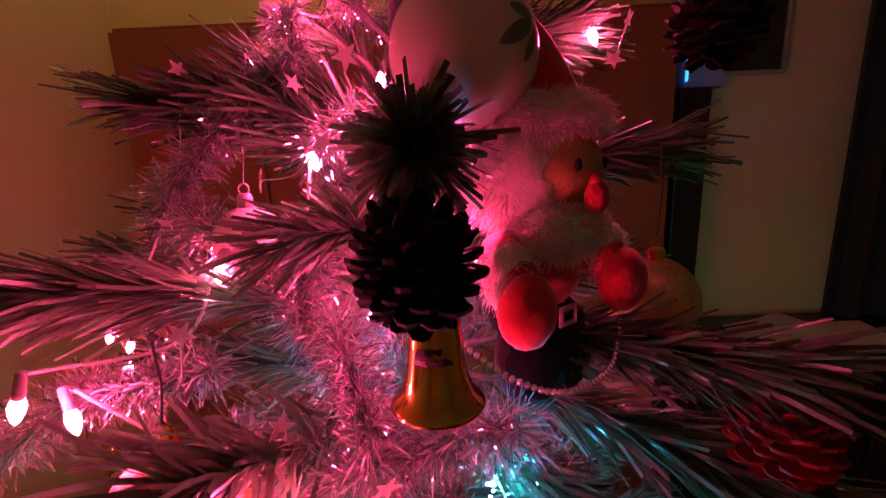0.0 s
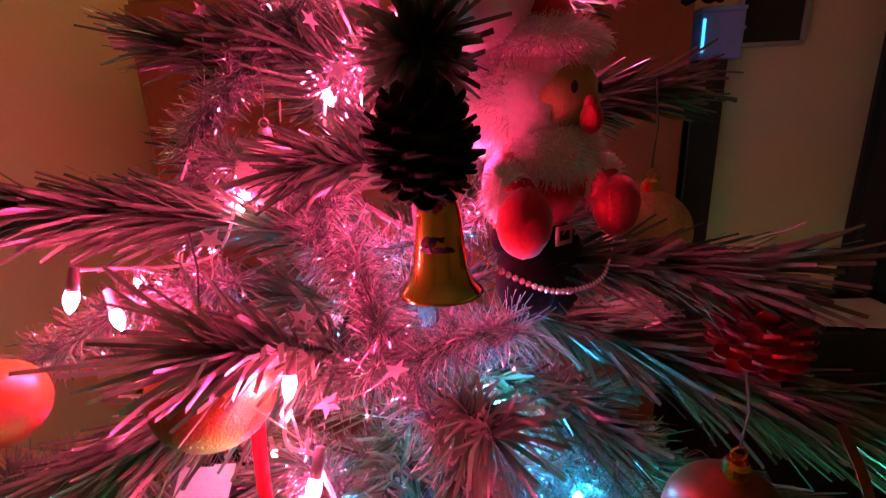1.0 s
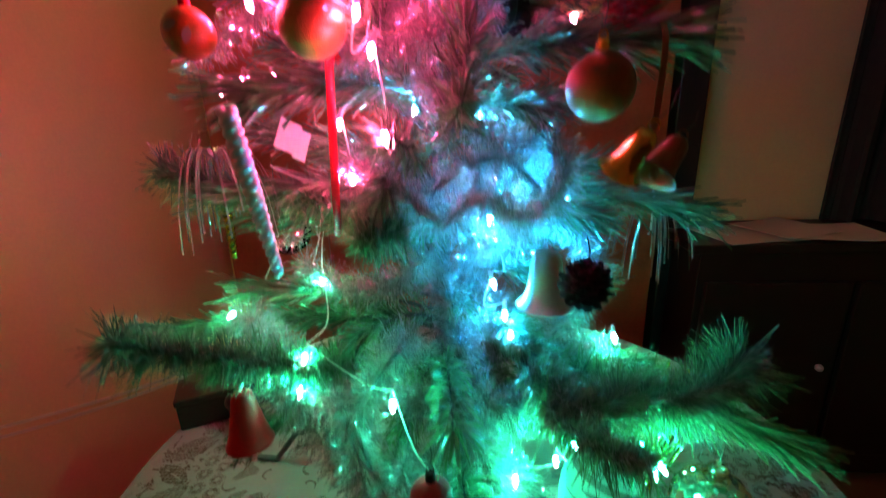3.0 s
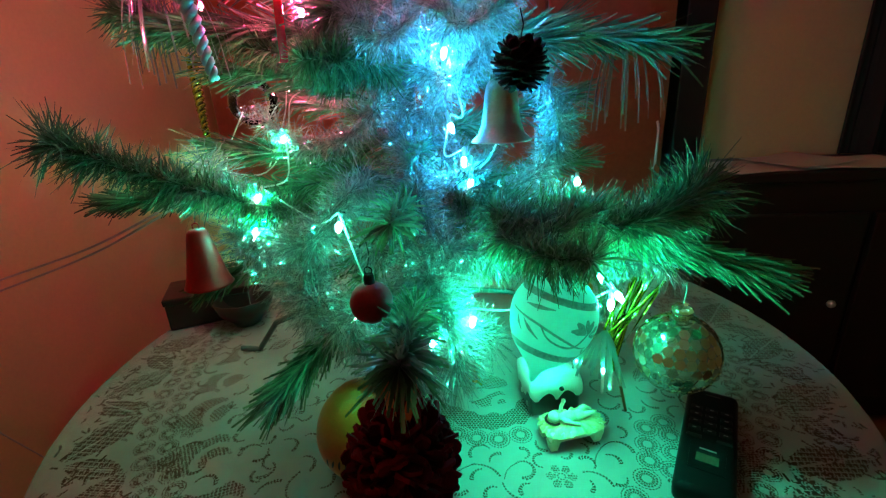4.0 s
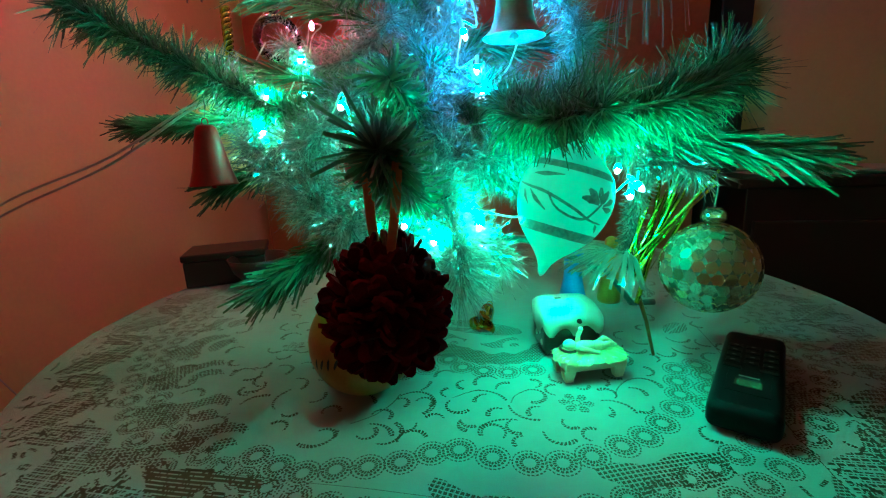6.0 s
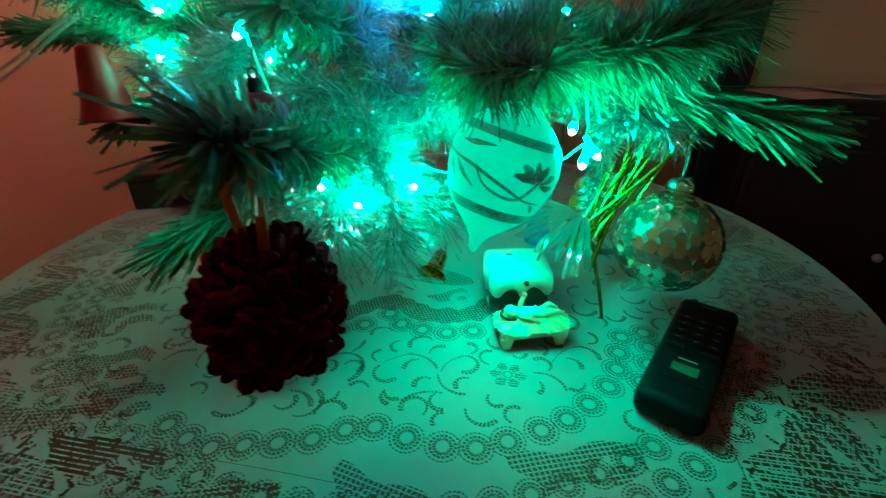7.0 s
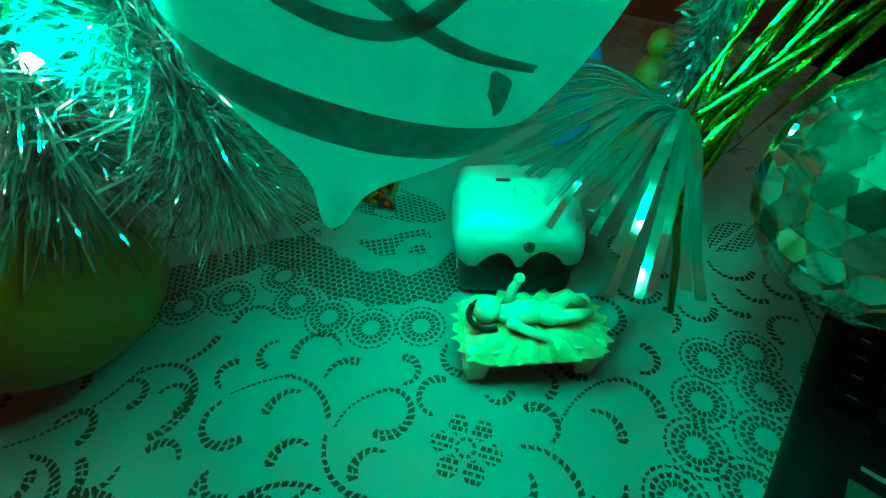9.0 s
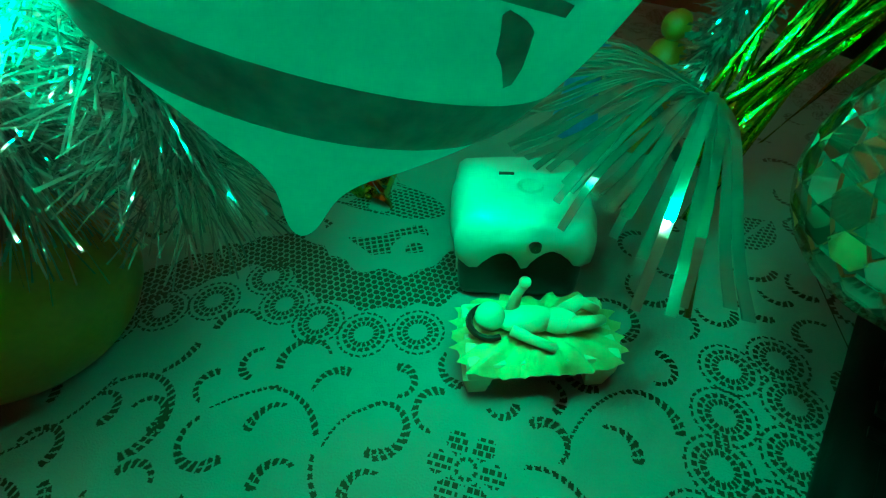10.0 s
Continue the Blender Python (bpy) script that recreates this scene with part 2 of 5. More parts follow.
def spline(points, n):
    """Smooth curve through points (Catmull-Rom), n steps a span."""
    p = [np.array(q, float) for q in points]
    p = [2 * p[0] - p[1]] + p + [2 * p[-1] - p[-2]]
    out = []
    for k in range(1, len(p) - 2):
        for s in range(n):
            t = s / n
            out.append(0.5 * (2 * p[k] + (p[k + 1] - p[k - 1]) * t + (2 * p[k - 1] - 5 * p[k] + 4 * p[k + 1] - p[k + 2]) * t * t
                              + (3 * p[k] - p[k - 1] - 3 * p[k + 1] + p[k + 2]) * t ** 3))
    out.append(p[-2])
    return np.array(out)


def blades(roots, ways, lengths, widths, rng, droop=0.15, taper=0.35):
    """Flat thin strips, each with one bend: roots and ways are (n, 3) arrays."""
    n = len(roots)
    ways = ways / np.linalg.norm(ways, axis=1, keepdims=True)
    side = np.cross(ways, rng.normal(size=(n, 3)))
    side /= np.linalg.norm(side, axis=1, keepdims=True) + 1e-9
    ln, wd = lengths[:, None], widths[:, None] / 2
    mid = roots + ways * ln * 0.55
    end = roots + ways * ln + np.array([0, 0, -1.0]) * ln * droop + rng.normal(size=(n, 3)) * ln * 0.06
    v = np.stack([roots - side * wd * 0.8, roots + side * wd * 0.8, mid - side * wd, mid + side * wd,
                  end - side * wd * taper, end + side * wd * taper], 1).reshape(-1, 3)
    b = (np.arange(n) * 6)[:, None]
    f = np.concatenate([b + np.array([[0, 1, 3, 2]]), b + np.array([[2, 3, 5, 4]])])
    return v.tolist(), f.tolist()


def fast_mesh(name, v, f, material, parent=None):
    me = bpy.data.meshes.new(name)
    v, f = np.asarray(v, np.float32), np.asarray(f, np.int32)
    me.vertices.add(len(v))
    me.vertices.foreach_set("co", v.ravel())
    me.loops.add(f.size)
    me.loops.foreach_set("vertex_index", f.ravel())
    me.polygons.add(len(f))
    me.polygons.foreach_set("loop_start", np.arange(len(f), dtype=np.int32) * f.shape[1])
    me.polygons.foreach_set("loop_total", np.full(len(f), f.shape[1], np.int32))
    me.update(calc_edges=True)
    me.materials.append(material)
    ob = new(name, me)
    ob.parent = parent
    return ob


# ---- the room ----
WALL_Y = 1.12
tagged(part("wall_north", box(4.4, 0.1, 2.5, (0.5, WALL_Y + 0.05, 1.25)), M_WALL), "plain yellowish cream painted wall behind the tree", "wall", kind="structure")
tagged(part("wall_west", box(0.1, 3.9, 2.5, (-0.96, -0.83, 1.25)), M_WALL), "plain yellowish cream painted side wall", "wall", kind="structure")
tagged(part("wall_east", box(0.1, 3.9, 2.5, (2.75, -0.83, 1.25)), M_WALL), "plain yellowish cream painted side wall", "wall", kind="structure")
tagged(part("wall_south", box(4.4, 0.1, 2.5, (0.5, -2.83, 1.25)), M_WALL), "plain yellowish cream painted wall", "wall", kind="structure")
tagged(part("floor", box(4.6, 4.1, 0.1, (0.5, -0.83, -0.05)), M_FLOOR), "dark brown tiled floor", "floor", kind="structure")
tagged(part("ceiling", box(4.6, 4.1, 0.1, (0.5, -0.83, 2.55)), M_CEIL), "off-white painted ceiling", "ceiling", kind="structure")
# lamp out of view, added to lift the walls with warm light
lamp = thing("fill_lamp", "added unseen round frosted lamp at the ceiling, lifting the walls", "lamp", at=(-0.50, 0.72, 2.5))
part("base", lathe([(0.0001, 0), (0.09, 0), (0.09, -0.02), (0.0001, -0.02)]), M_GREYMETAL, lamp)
smooth(part("shade", moved(ball(0.11), Matrix.Translation((0, 0, -0.10))), glow("warm_fill_glow", (1.0, 0.72, 0.32), FILL_LAMP), lamp))

# tall brown cupboard behind the tree
cup = thing("cupboard", "tall reddish brown wooden cupboard with flat doors against the wall", "cupboard", at=(0, WALL_Y - 0.02, 0))
part("body", box(1.43, 0.16, 1.765, (-0.065, -0.085, 0.8825)), M_PANEL, cup)
for cx, cw in ((-0.601, 0.35), (-0.243, 0.35), (0.115, 0.35), (0.472, 0.35)):
    door = part("door", box(cw, 0.02, 1.69, (cx, -0.182, 0.905), 0.004), M_PANEL, cup)
    part("handle", tube([(cx + 0.15, -0.20, 0.86), (cx + 0.15, -0.215, 0.88), (cx + 0.15, -0.215, 0.98), (cx + 0.15, -0.20, 1.0)], 0.004), M_GREYMETAL, door)

# slim black speaker beside it
col = thing("tall_speaker", "slim black upright loudspeaker beside the cupboard", "speaker", at=(0.757, WALL_Y - 0.06, 0))
part("cabinet", box(0.088, 0.10, 1.56, (0, 0, 0.79), 0.006), M_BLACK, col)
part("base", box(0.15, 0.12, 0.02, (0, 0, 0.01), 0.004), M_BLACK, col)
part("badge", box(0.012, 0.003, 0.006, (0.025, -0.052, 1.47)), M_GREYMETAL, col, "small silver badge")

# pale blue plastic box on top of it, its cyan edge made to glow
pb = thing("plastic_box", "pale blue translucent plastic box on the speaker", "box", at=(0.785, WALL_Y - 0.06, 1.571))
part("box_body", box(0.115, 0.07, 0.12, (0, 0, 0.06), 0.004), surface("pale_blue_plastic", (0.35, 0.50, 0.75), 0.3, thin=0.3), pb)
part("lid", box(0.119, 0.074, 0.012, (0, 0, 0.1265), 0.003), surface("blue_plastic_lid", (0.25, 0.42, 0.72), 0.3), pb)
part("glow_edge", box(0.007, 0.004, 0.085, (-0.052, -0.037, 0.06), 0.001), glow("cyan_edge_glow", (0.05, 0.55, 1.0), 1.6), pb, "thin cyan edge made to glow")

# picture frame on the wall
fr = thing("picture_frame", "dark picture in a thin grey metal frame on the wall", "picture frame", at=(0.965, WALL_Y, 1.745))
for nm, b in (("bottom_rail", box(0.19, 0.02, 0.012, (0, -0.012, -0.13), 0.003)), ("top_rail", box(0.19, 0.02, 0.012, (0, -0.012, 0.13), 0.003)),
              ("side_rail", box(0.012, 0.02, 0.248, (-0.092, -0.012, 0), 0.003)), ("side_rail", box(0.012, 0.02, 0.248, (0.092, -0.012, 0), 0.003))):
    part(nm, b, M_GREYMETAL, fr)
part("glass_pane", box(0.172, 0.006, 0.248, (0, -0.008, 0)), M_DARKGLASS, fr)
for sx, sz in ((0.088, -0.085), (0.088, 0.085), (-0.088, -0.085), (-0.088, 0.085)):
    part("clip", box(0.018, 0.008, 0.010, (sx, -0.026, sz), 0.002), M_GREYMETAL, fr)

# low cabinet with papers
cab = thing("low_cabinet", "low dark-stained wooden cabinet against the wall", "cabinet", at=(1.42, 0.96, 0))
part("body", box(1.34, 0.28, 0.80, (0, 0, 0.42), 0.004), M_DARKWOOD, cab)
part("top", box(1.40, 0.31, 0.03, (0, -0.002, 0.835), 0.006), M_DARKWOOD, cab)
for cx in (-0.44, 0.0, 0.44):
    d = part("door", box(0.42, 0.02, 0.62, (cx, -0.151, 0.42), 0.005), M_DARKWOOD, cab)
    part("knob", moved(ball(0.012, 12, 8), Matrix.Translation((cx + 0.16, -0.172, 0.45))), M_GREYMETAL, d)
for i, (px, py, pr, pw) in enumerate(((0.95, 0.93, 12, 0.30), (1.17, 0.92, -6, 0.28), (1.06, 0.95, 20, 0.21))):
    v, f = [], []
    for a in range(9):
        for b in range(7):
            v.append(((a / 8 - 0.5) * pw, (b / 6 - 0.5) * 0.21, 0.004 * math.sin(a * 0.8 + i) * (a / 8)))
    for a in range(8):
        for b in range(6):
            f.append((a * 7 + b, a * 7 + 7 + b, a * 7 + 8 + b, a * 7 + 1 + b))
    ps = tagged(part("paper_sheet", (v, f), M_PAPER, at=pose(px, py, 0.853 + i * 0.005, 0, 0, pr)), "loose sheet of pale paper on the dark cabinet", "paper", "papers on the cabinet")
    sol = ps.modifiers.new("thick", "SOLIDIFY")
    sol.thickness = 0.001

# dark folded sheet that stands in for the shaded end of the wall
v, f = [], []
for a in range(121):
    for b in range(2):
        x = 1.26 + a / 120 * 1.2
        v.append((x, 1.06 + 0.025 * math.sin(a * 0.62) + 0.01 * math.sin(a * 1.7), 0.856 + b * 1.6))
for a in range(120):
    f.append((a * 2, a * 2 + 2, a * 2 + 3, a * 2 + 1))
shade_sheet = tagged(part("curtain", (v, f), M_SHADESHEET), "dark folded sheet added where the wall falls into shade", "curtain")
shade_sheet.modifiers.new("thick", "SOLIDIFY").thickness = 0.004

# ---- round table with its lace cloth ----
TC, TR, TOP = (0.06, 0.06), 0.492, 0.75
table = thing("round_table", "round brown wooden table under a lace cloth", "table", at=(TC[0], TC[1], 0))
smooth(part("tabletop", lathe([(0.0001, 0.715), (TR - 0.012, 0.715), (TR - 0.006, 0.72), (TR - 0.006, 0.742), (TR - 0.012, 0.7465), (0.0001, 0.7465)], 96), M_TABLE, table))
part("pedestal", lathe([(0.16, 0.03), (0.06, 0.07), (0.045, 0.2), (0.06, 0.45), (0.045, 0.62), (0.10, 0.714)], 24), M_TABLE, table)
for k in range(4):
    a = math.pi / 4 + k * math.pi / 2
    part("leg", tube([(0.05 * math.cos(a), 0.05 * math.sin(a), 0.12), (0.2 * math.cos(a), 0.2 * math.sin(a), 0.06), (0.3 * math.cos(a), 0.3 * math.sin(a), 0.02)], [0.03, 0.025, 0.02]), M_TABLE, table)


class Lace:
    """Which points of a flat patch of cloth are openings of the lace."""

    def __init__(self, xs, ys):
        self.xs, self.ys = xs, ys
        self.hole = np.zeros((len(xs), len(ys)), bool)

    def window(self, cx, cy, r):
        i0, i1 = np.searchsorted(self.xs, (cx - r, cx + r))
        j0, j1 = np.searchsorted(self.ys, (cy - r, cy + r))
        if i1 - i0 < 2 or j1 - j0 < 2:
            return None
        x, y = np.meshgrid(self.xs[i0:i1] - cx, self.ys[j0:j1] - cy, indexing="ij")
        return self.hole[i0:i1, j0:j1], np.hypot(x, y), np.arctan2(y, x), x, y

    def net(self, x, y, p=0.0026):
        row = np.floor(y / p)
        u = (x / p + 0.5 * (row % 2)) % 1
        w = (y / p) % 1
        return (u > 0.18) & (u < 0.90) & (w > 0.22) & (w < 0.88)

    def rose(self, cx, cy, r=0.011):
        q = self.window(cx, cy, r * 1.25)
        if q:
            h, d, a, x, y = q
            h |= (abs(d - r) < 0.0006) & ((a * 12 / math.pi) % 1 > 0.35)
            row = (d > r * 0.62)
            h |= (abs(d - r * 0.60) < r * 0.21) & (abs(d - r * 0.62) > 0.0003) & ((a * 9 / math.pi + 0.5 * row) % 1 > 0.30)

    def scroll(self, cx, cy, r, start, sweep, w0, w1, pitch=0.0030):
        """An arc of open cells that widens from its start to its end; a positive sweep turns to the left."""
        q = self.window(cx, cy, r + w1 * 1.5)
        if q:
            h, d, a, x, y = q
            s = ((a - start) * (1 if sweep > 0 else -1)) % (2 * math.pi) / abs(sweep)
            t = np.clip(s, 0, 1)
            w = (w0 + (w1 - w0) * t ** 1.3) * np.where(t > 0.92, 0.75, 1)
            n = max(3, round(r * abs(sweep) / pitch))
            lean = (d - r) * 0.35 / pitch
            h |= (s < 1) & (abs(d - r) < w) & ((s * n + lean) % 1 > 0.32) & ((abs(d - r) > 0.0003) | (w < 0.0021) | (t < 0.7))

    def comb(self, x, y, p):
        """Six-sided cells."""
        best = np.full(x.shape, 9.0)
        for ox, oy in ((0, 0), (0.5, 0.866)):
            u, w = (x / p - ox + 0.5) % 1 - 0.5, (y / p - oy + 0.866) % 1.732 - 0.866
            best = np.minimum(best, np.maximum(abs(u), abs(u) * 0.5 + abs(w) * 0.866))
        return best < 0.40

    def band(self, points, half, p=0.0037):
        """A strip of six-sided net with a wavy edge along a line."""
        line = spline(points, 8)
        mid = line.mean(0)
        q = self.window(mid[0], mid[1], np.abs(line - mid).max() + half * 1.5)
        if q:
            h, d, a, x, y = q
            near = np.full(x.shape, 9.0)
            for px, py in line[:, :2]:
                near = np.minimum(near, np.hypot(x + mid[0] - px, y + mid[1] - py))
            h |= (near < half * (1 + 0.22 * np.sin(x * 260) * np.cos(y * 210))) & self.comb(x, y, p)

    def flower(self, cx, cy, r=0.011):
        q = self.window(cx, cy, r * 1.3)
        if q:
            h, d, a, x, y = q
            lobe = r * (0.62 + 0.38 * abs(np.cos(a * 3)))
            h |= (d < lobe * 1.12) & (d > r * 0.42) & (abs(np.sin(a * 3)) < 0.93) & self.net(x, y, 0.0027)
            h |= (abs(d - r * 0.27) < 0.0007) & ((a * 4 / math.pi) % 1 > 0.35)

    def field(self, cx, cy, rx, ry, turn):
        """A wide oval of open net with paler petals left in it."""
        q = self.window(cx, cy, rx)
        if q:
            h, d, a, x, y = q
            u, w = x * math.cos(turn) + y * math.sin(turn), -x * math.sin(turn) + y * math.cos(turn)
            e = np.hypot(u / rx, w / ry)
            brick = ((u / 0.0042 + 0.5 * (np.floor(w / 0.0030) % 2)) % 1 > 0.28) & ((w / 0.0030) % 1 > 0.36)
            h |= (e < 1) & np.where(u > 0.25 * rx, brick, self.net(x, y, 0.0029)) & ((np.sin(a * 5 + e * 3) > -0.55) | (e > 0.85))

    def patch(self, cx, cy, ln, wd, turn):
        """A four-sided, wavy-edged patch of square net."""
        q = self.window(cx, cy, ln * 1.4)
        if q:
            h, d, a, x, y = q
            u, w = x * math.cos(turn) + y * math.sin(turn), -x * math.sin(turn) + y * math.cos(turn)
            inside = (abs(u + 0.35 * w) < ln * (1 + 0.12 * np.sin(w * 190))) & (abs(w) < wd * (1 + 0.2 * np.sin(u * 120 + cx * 50)))
            petal = abs(np.hypot(u - ln * 0.5, w + wd * 0.9) - wd * 0.95) < 0.004
            h |= inside & ~petal & ((u / 0.0036) % 1 > 0.30) & ((w / 0.0036) % 1 > 0.30)

    def speckle(self, cx, cy, r0, r1, rng, n):
        """Loose small openings strewn over a ring of the cloth."""
        for k in range(n):
            a, r = rng.uniform(0, 2 * math.pi), rng.uniform(r0, r1)
            q = self.window(cx + r * math.cos(a), cy + r * math.sin(a), 0.006)
            if q:
                h, d, t, x, y = q
                h |= (abs(x * math.cos(a * 3 + k) + y * math.sin(a * 3 + k)) < 0.0012) & (d < 0.0045) & ((d / 0.0022) % 1 > 0.25)

    def leaf(self, cx, cy, ln, wd, turn):
        q = self.window(cx, cy, ln)
        if q:
            h, d, a, x, y = q
            u, w = x * math.cos(turn) + y * math.sin(turn), -x * math.sin(turn) + y * math.cos(turn)
            h |= (abs(w) < wd * (1 - (u / ln) ** 2)) & (abs(u) < ln) & self.net(x, y, 0.0030) & (abs(w) > 0.0012)


FIELDS = ((-0.230, -0.100, 0.030, 0.022, 1.0), (-0.200, -0.165, 0.036, 0.022, 0.7), (-0.250, -0.040, 0.022, 0.020, 1.3), (-0.150, -0.225, 0.036, 0.018, 0.4),
          (-0.100, -0.255, 0.026, 0.016, 0.3), (-0.262, 0.030, 0.024, 0.015, 1.5), (-0.142, -0.283, 0.034, 0.013, 0.3), (-0.075, -0.302, 0.042, 0.013, 0.0),
          (0.246, -0.248, 0.042, 0.014, 0.35), (0.030, -0.315, 0.030, 0.012, 0.3), (0.125, -0.298, 0.036, 0.014, -0.2), (0.123, -0.062, 0.020, 0.010, 0.5), (0.062, -0.056, 0.018, 0.010, -0.4))
# scrolls near the crib: centre, radius, start, sweep
BOLD = ((0.051, -0.189, 0.0183, 2.6, -3.5), (0.091, -0.188, 0.0108, 2.4, 3.4), (0.052, -0.219, 0.0086, 0.5, -2.5), (0.027, -0.240, 0.0187, 1.9, -1.6), (0.103, -0.213, 0.0085, 2.6, 2.1),
        (0.125, -0.196, 0.0079, 1.0, 2.7), (0.114, -0.178, 0.0102, 1.5, 2.0), (0.131, -0.157, 0.0097, -2.9, -2.1), (0.155, -0.146, 0.0069, -1.4, 3.4), (0.155, -0.167, 0.0103, 2.5, -4.3),
        (0.158, -0.191, 0.0078, 1.2, 2.7), (0.242, -0.088, 0.0120, 2.6, -3.8), (0.262, -0.062, 0.0115, 2.5, 3.6), (0.254, -0.139, 0.0146, 2.2, -2.2), (0.243, -0.152, 0.0091, 2.1, -2.4),
        (0.218, -0.156, 0.0085, -0.8, 3.2), (0.211, -0.182, 0.0086, 0.9, -1.9), (0.180, -0.131, 0.0098, 2.6, 2.3))
FRONT = ((0.123, -0.221, 0.0100, -0.7, 4.4), (0.142, -0.211, 0.0088, 2.2, 2.9), (0.175, -0.215, 0.0131, 3.1, 2.6), (0.104, -0.208, 0.0083, 3.0, 2.4), (-0.017, -0.238, 0.0172, 0.3, -2.4),
         (0.023, -0.233, 0.0082, -2.5, 3.5), (0.037, -0.231, 0.0144, -1.7, 2.9), (0.060, -0.187, 0.0078, 3.0, -3.7))
MEDIUM = ((0.039, -0.189, 0.0071, 2.4, -3.3), (0.092, -0.153, 0.0076, 1.8, 2.9), (0.037, -0.153, 0.0214, -0.8, 0.9), (0.028, -0.209, 0.0086, -3.1, -3.7), (0.273, -0.044, 0.0079, 3.0, 2.6),
          (0.291, -0.070, 0.0087, -3.0, 3.2), (0.313, -0.058, 0.0115, 3.0, 2.1), (0.261, -0.110, 0.0081, -1.7, 3.2), (0.199, -0.144, 0.0061, -2.6, 2.8), (0.323, -0.049, 0.0081, -3.1, 2.3),
          (0.184, -0.202, 0.0071, 2.5, 3.1), (-0.009, -0.242, 0.0090, 2.6, -2.7), (-0.088, -0.210, 0.0173, -3.1, -1.7), (-0.002, -0.196, 0.0185, 1.9, -1.7), (-0.018, -0.209, 0.0076, -2.4, -3.9))
THIN = ((0.137, -0.232, 0.0294, 1.4, 1.2), (0.108, -0.189, 0.0269, 1.8, -1.3), (0.156, -0.179, 0.0224, -3.0, 1.6), (0.218, -0.186, 0.0204, 1.9, -1.7), (-0.056, -0.196, 0.0220, -2.3, -1.6))
VINES = ((0.157, -0.179, 0.0209, -3.1, -1.1), (0.136, -0.226, 0.0716, 2.4, -0.4), (-0.030, -0.169, 0.0653, -1.0, 0.9), (0.273, -0.166, 0.0479, 3.0, -0.8))
ROSES = ((0.068, -0.105), (0.085, -0.120), (0.107, -0.126), (0.131, -0.127), (0.155, -0.119), (0.028, -0.139), (0.049, -0.127), (0.010, -0.153), (0.292, -0.103), (0.286, -0.126), (0.281, -0.148),
         (0.271, -0.171), (0.313, -0.093), (0.314, -0.114), (0.309, -0.137), (0.299, -0.160), (0.100, -0.244), (0.125, -0.249), (0.151, -0.251), (0.174, -0.248), (0.195, -0.239), (0.218, -0.225),
         (0.237, -0.211), (0.254, -0.193), (0.080, -0.250), (0.060, -0.262), (0.038, -0.270), (0.016, -0.276), (-0.006, -0.282), (-0.028, -0.278), (-0.050, -0.270))


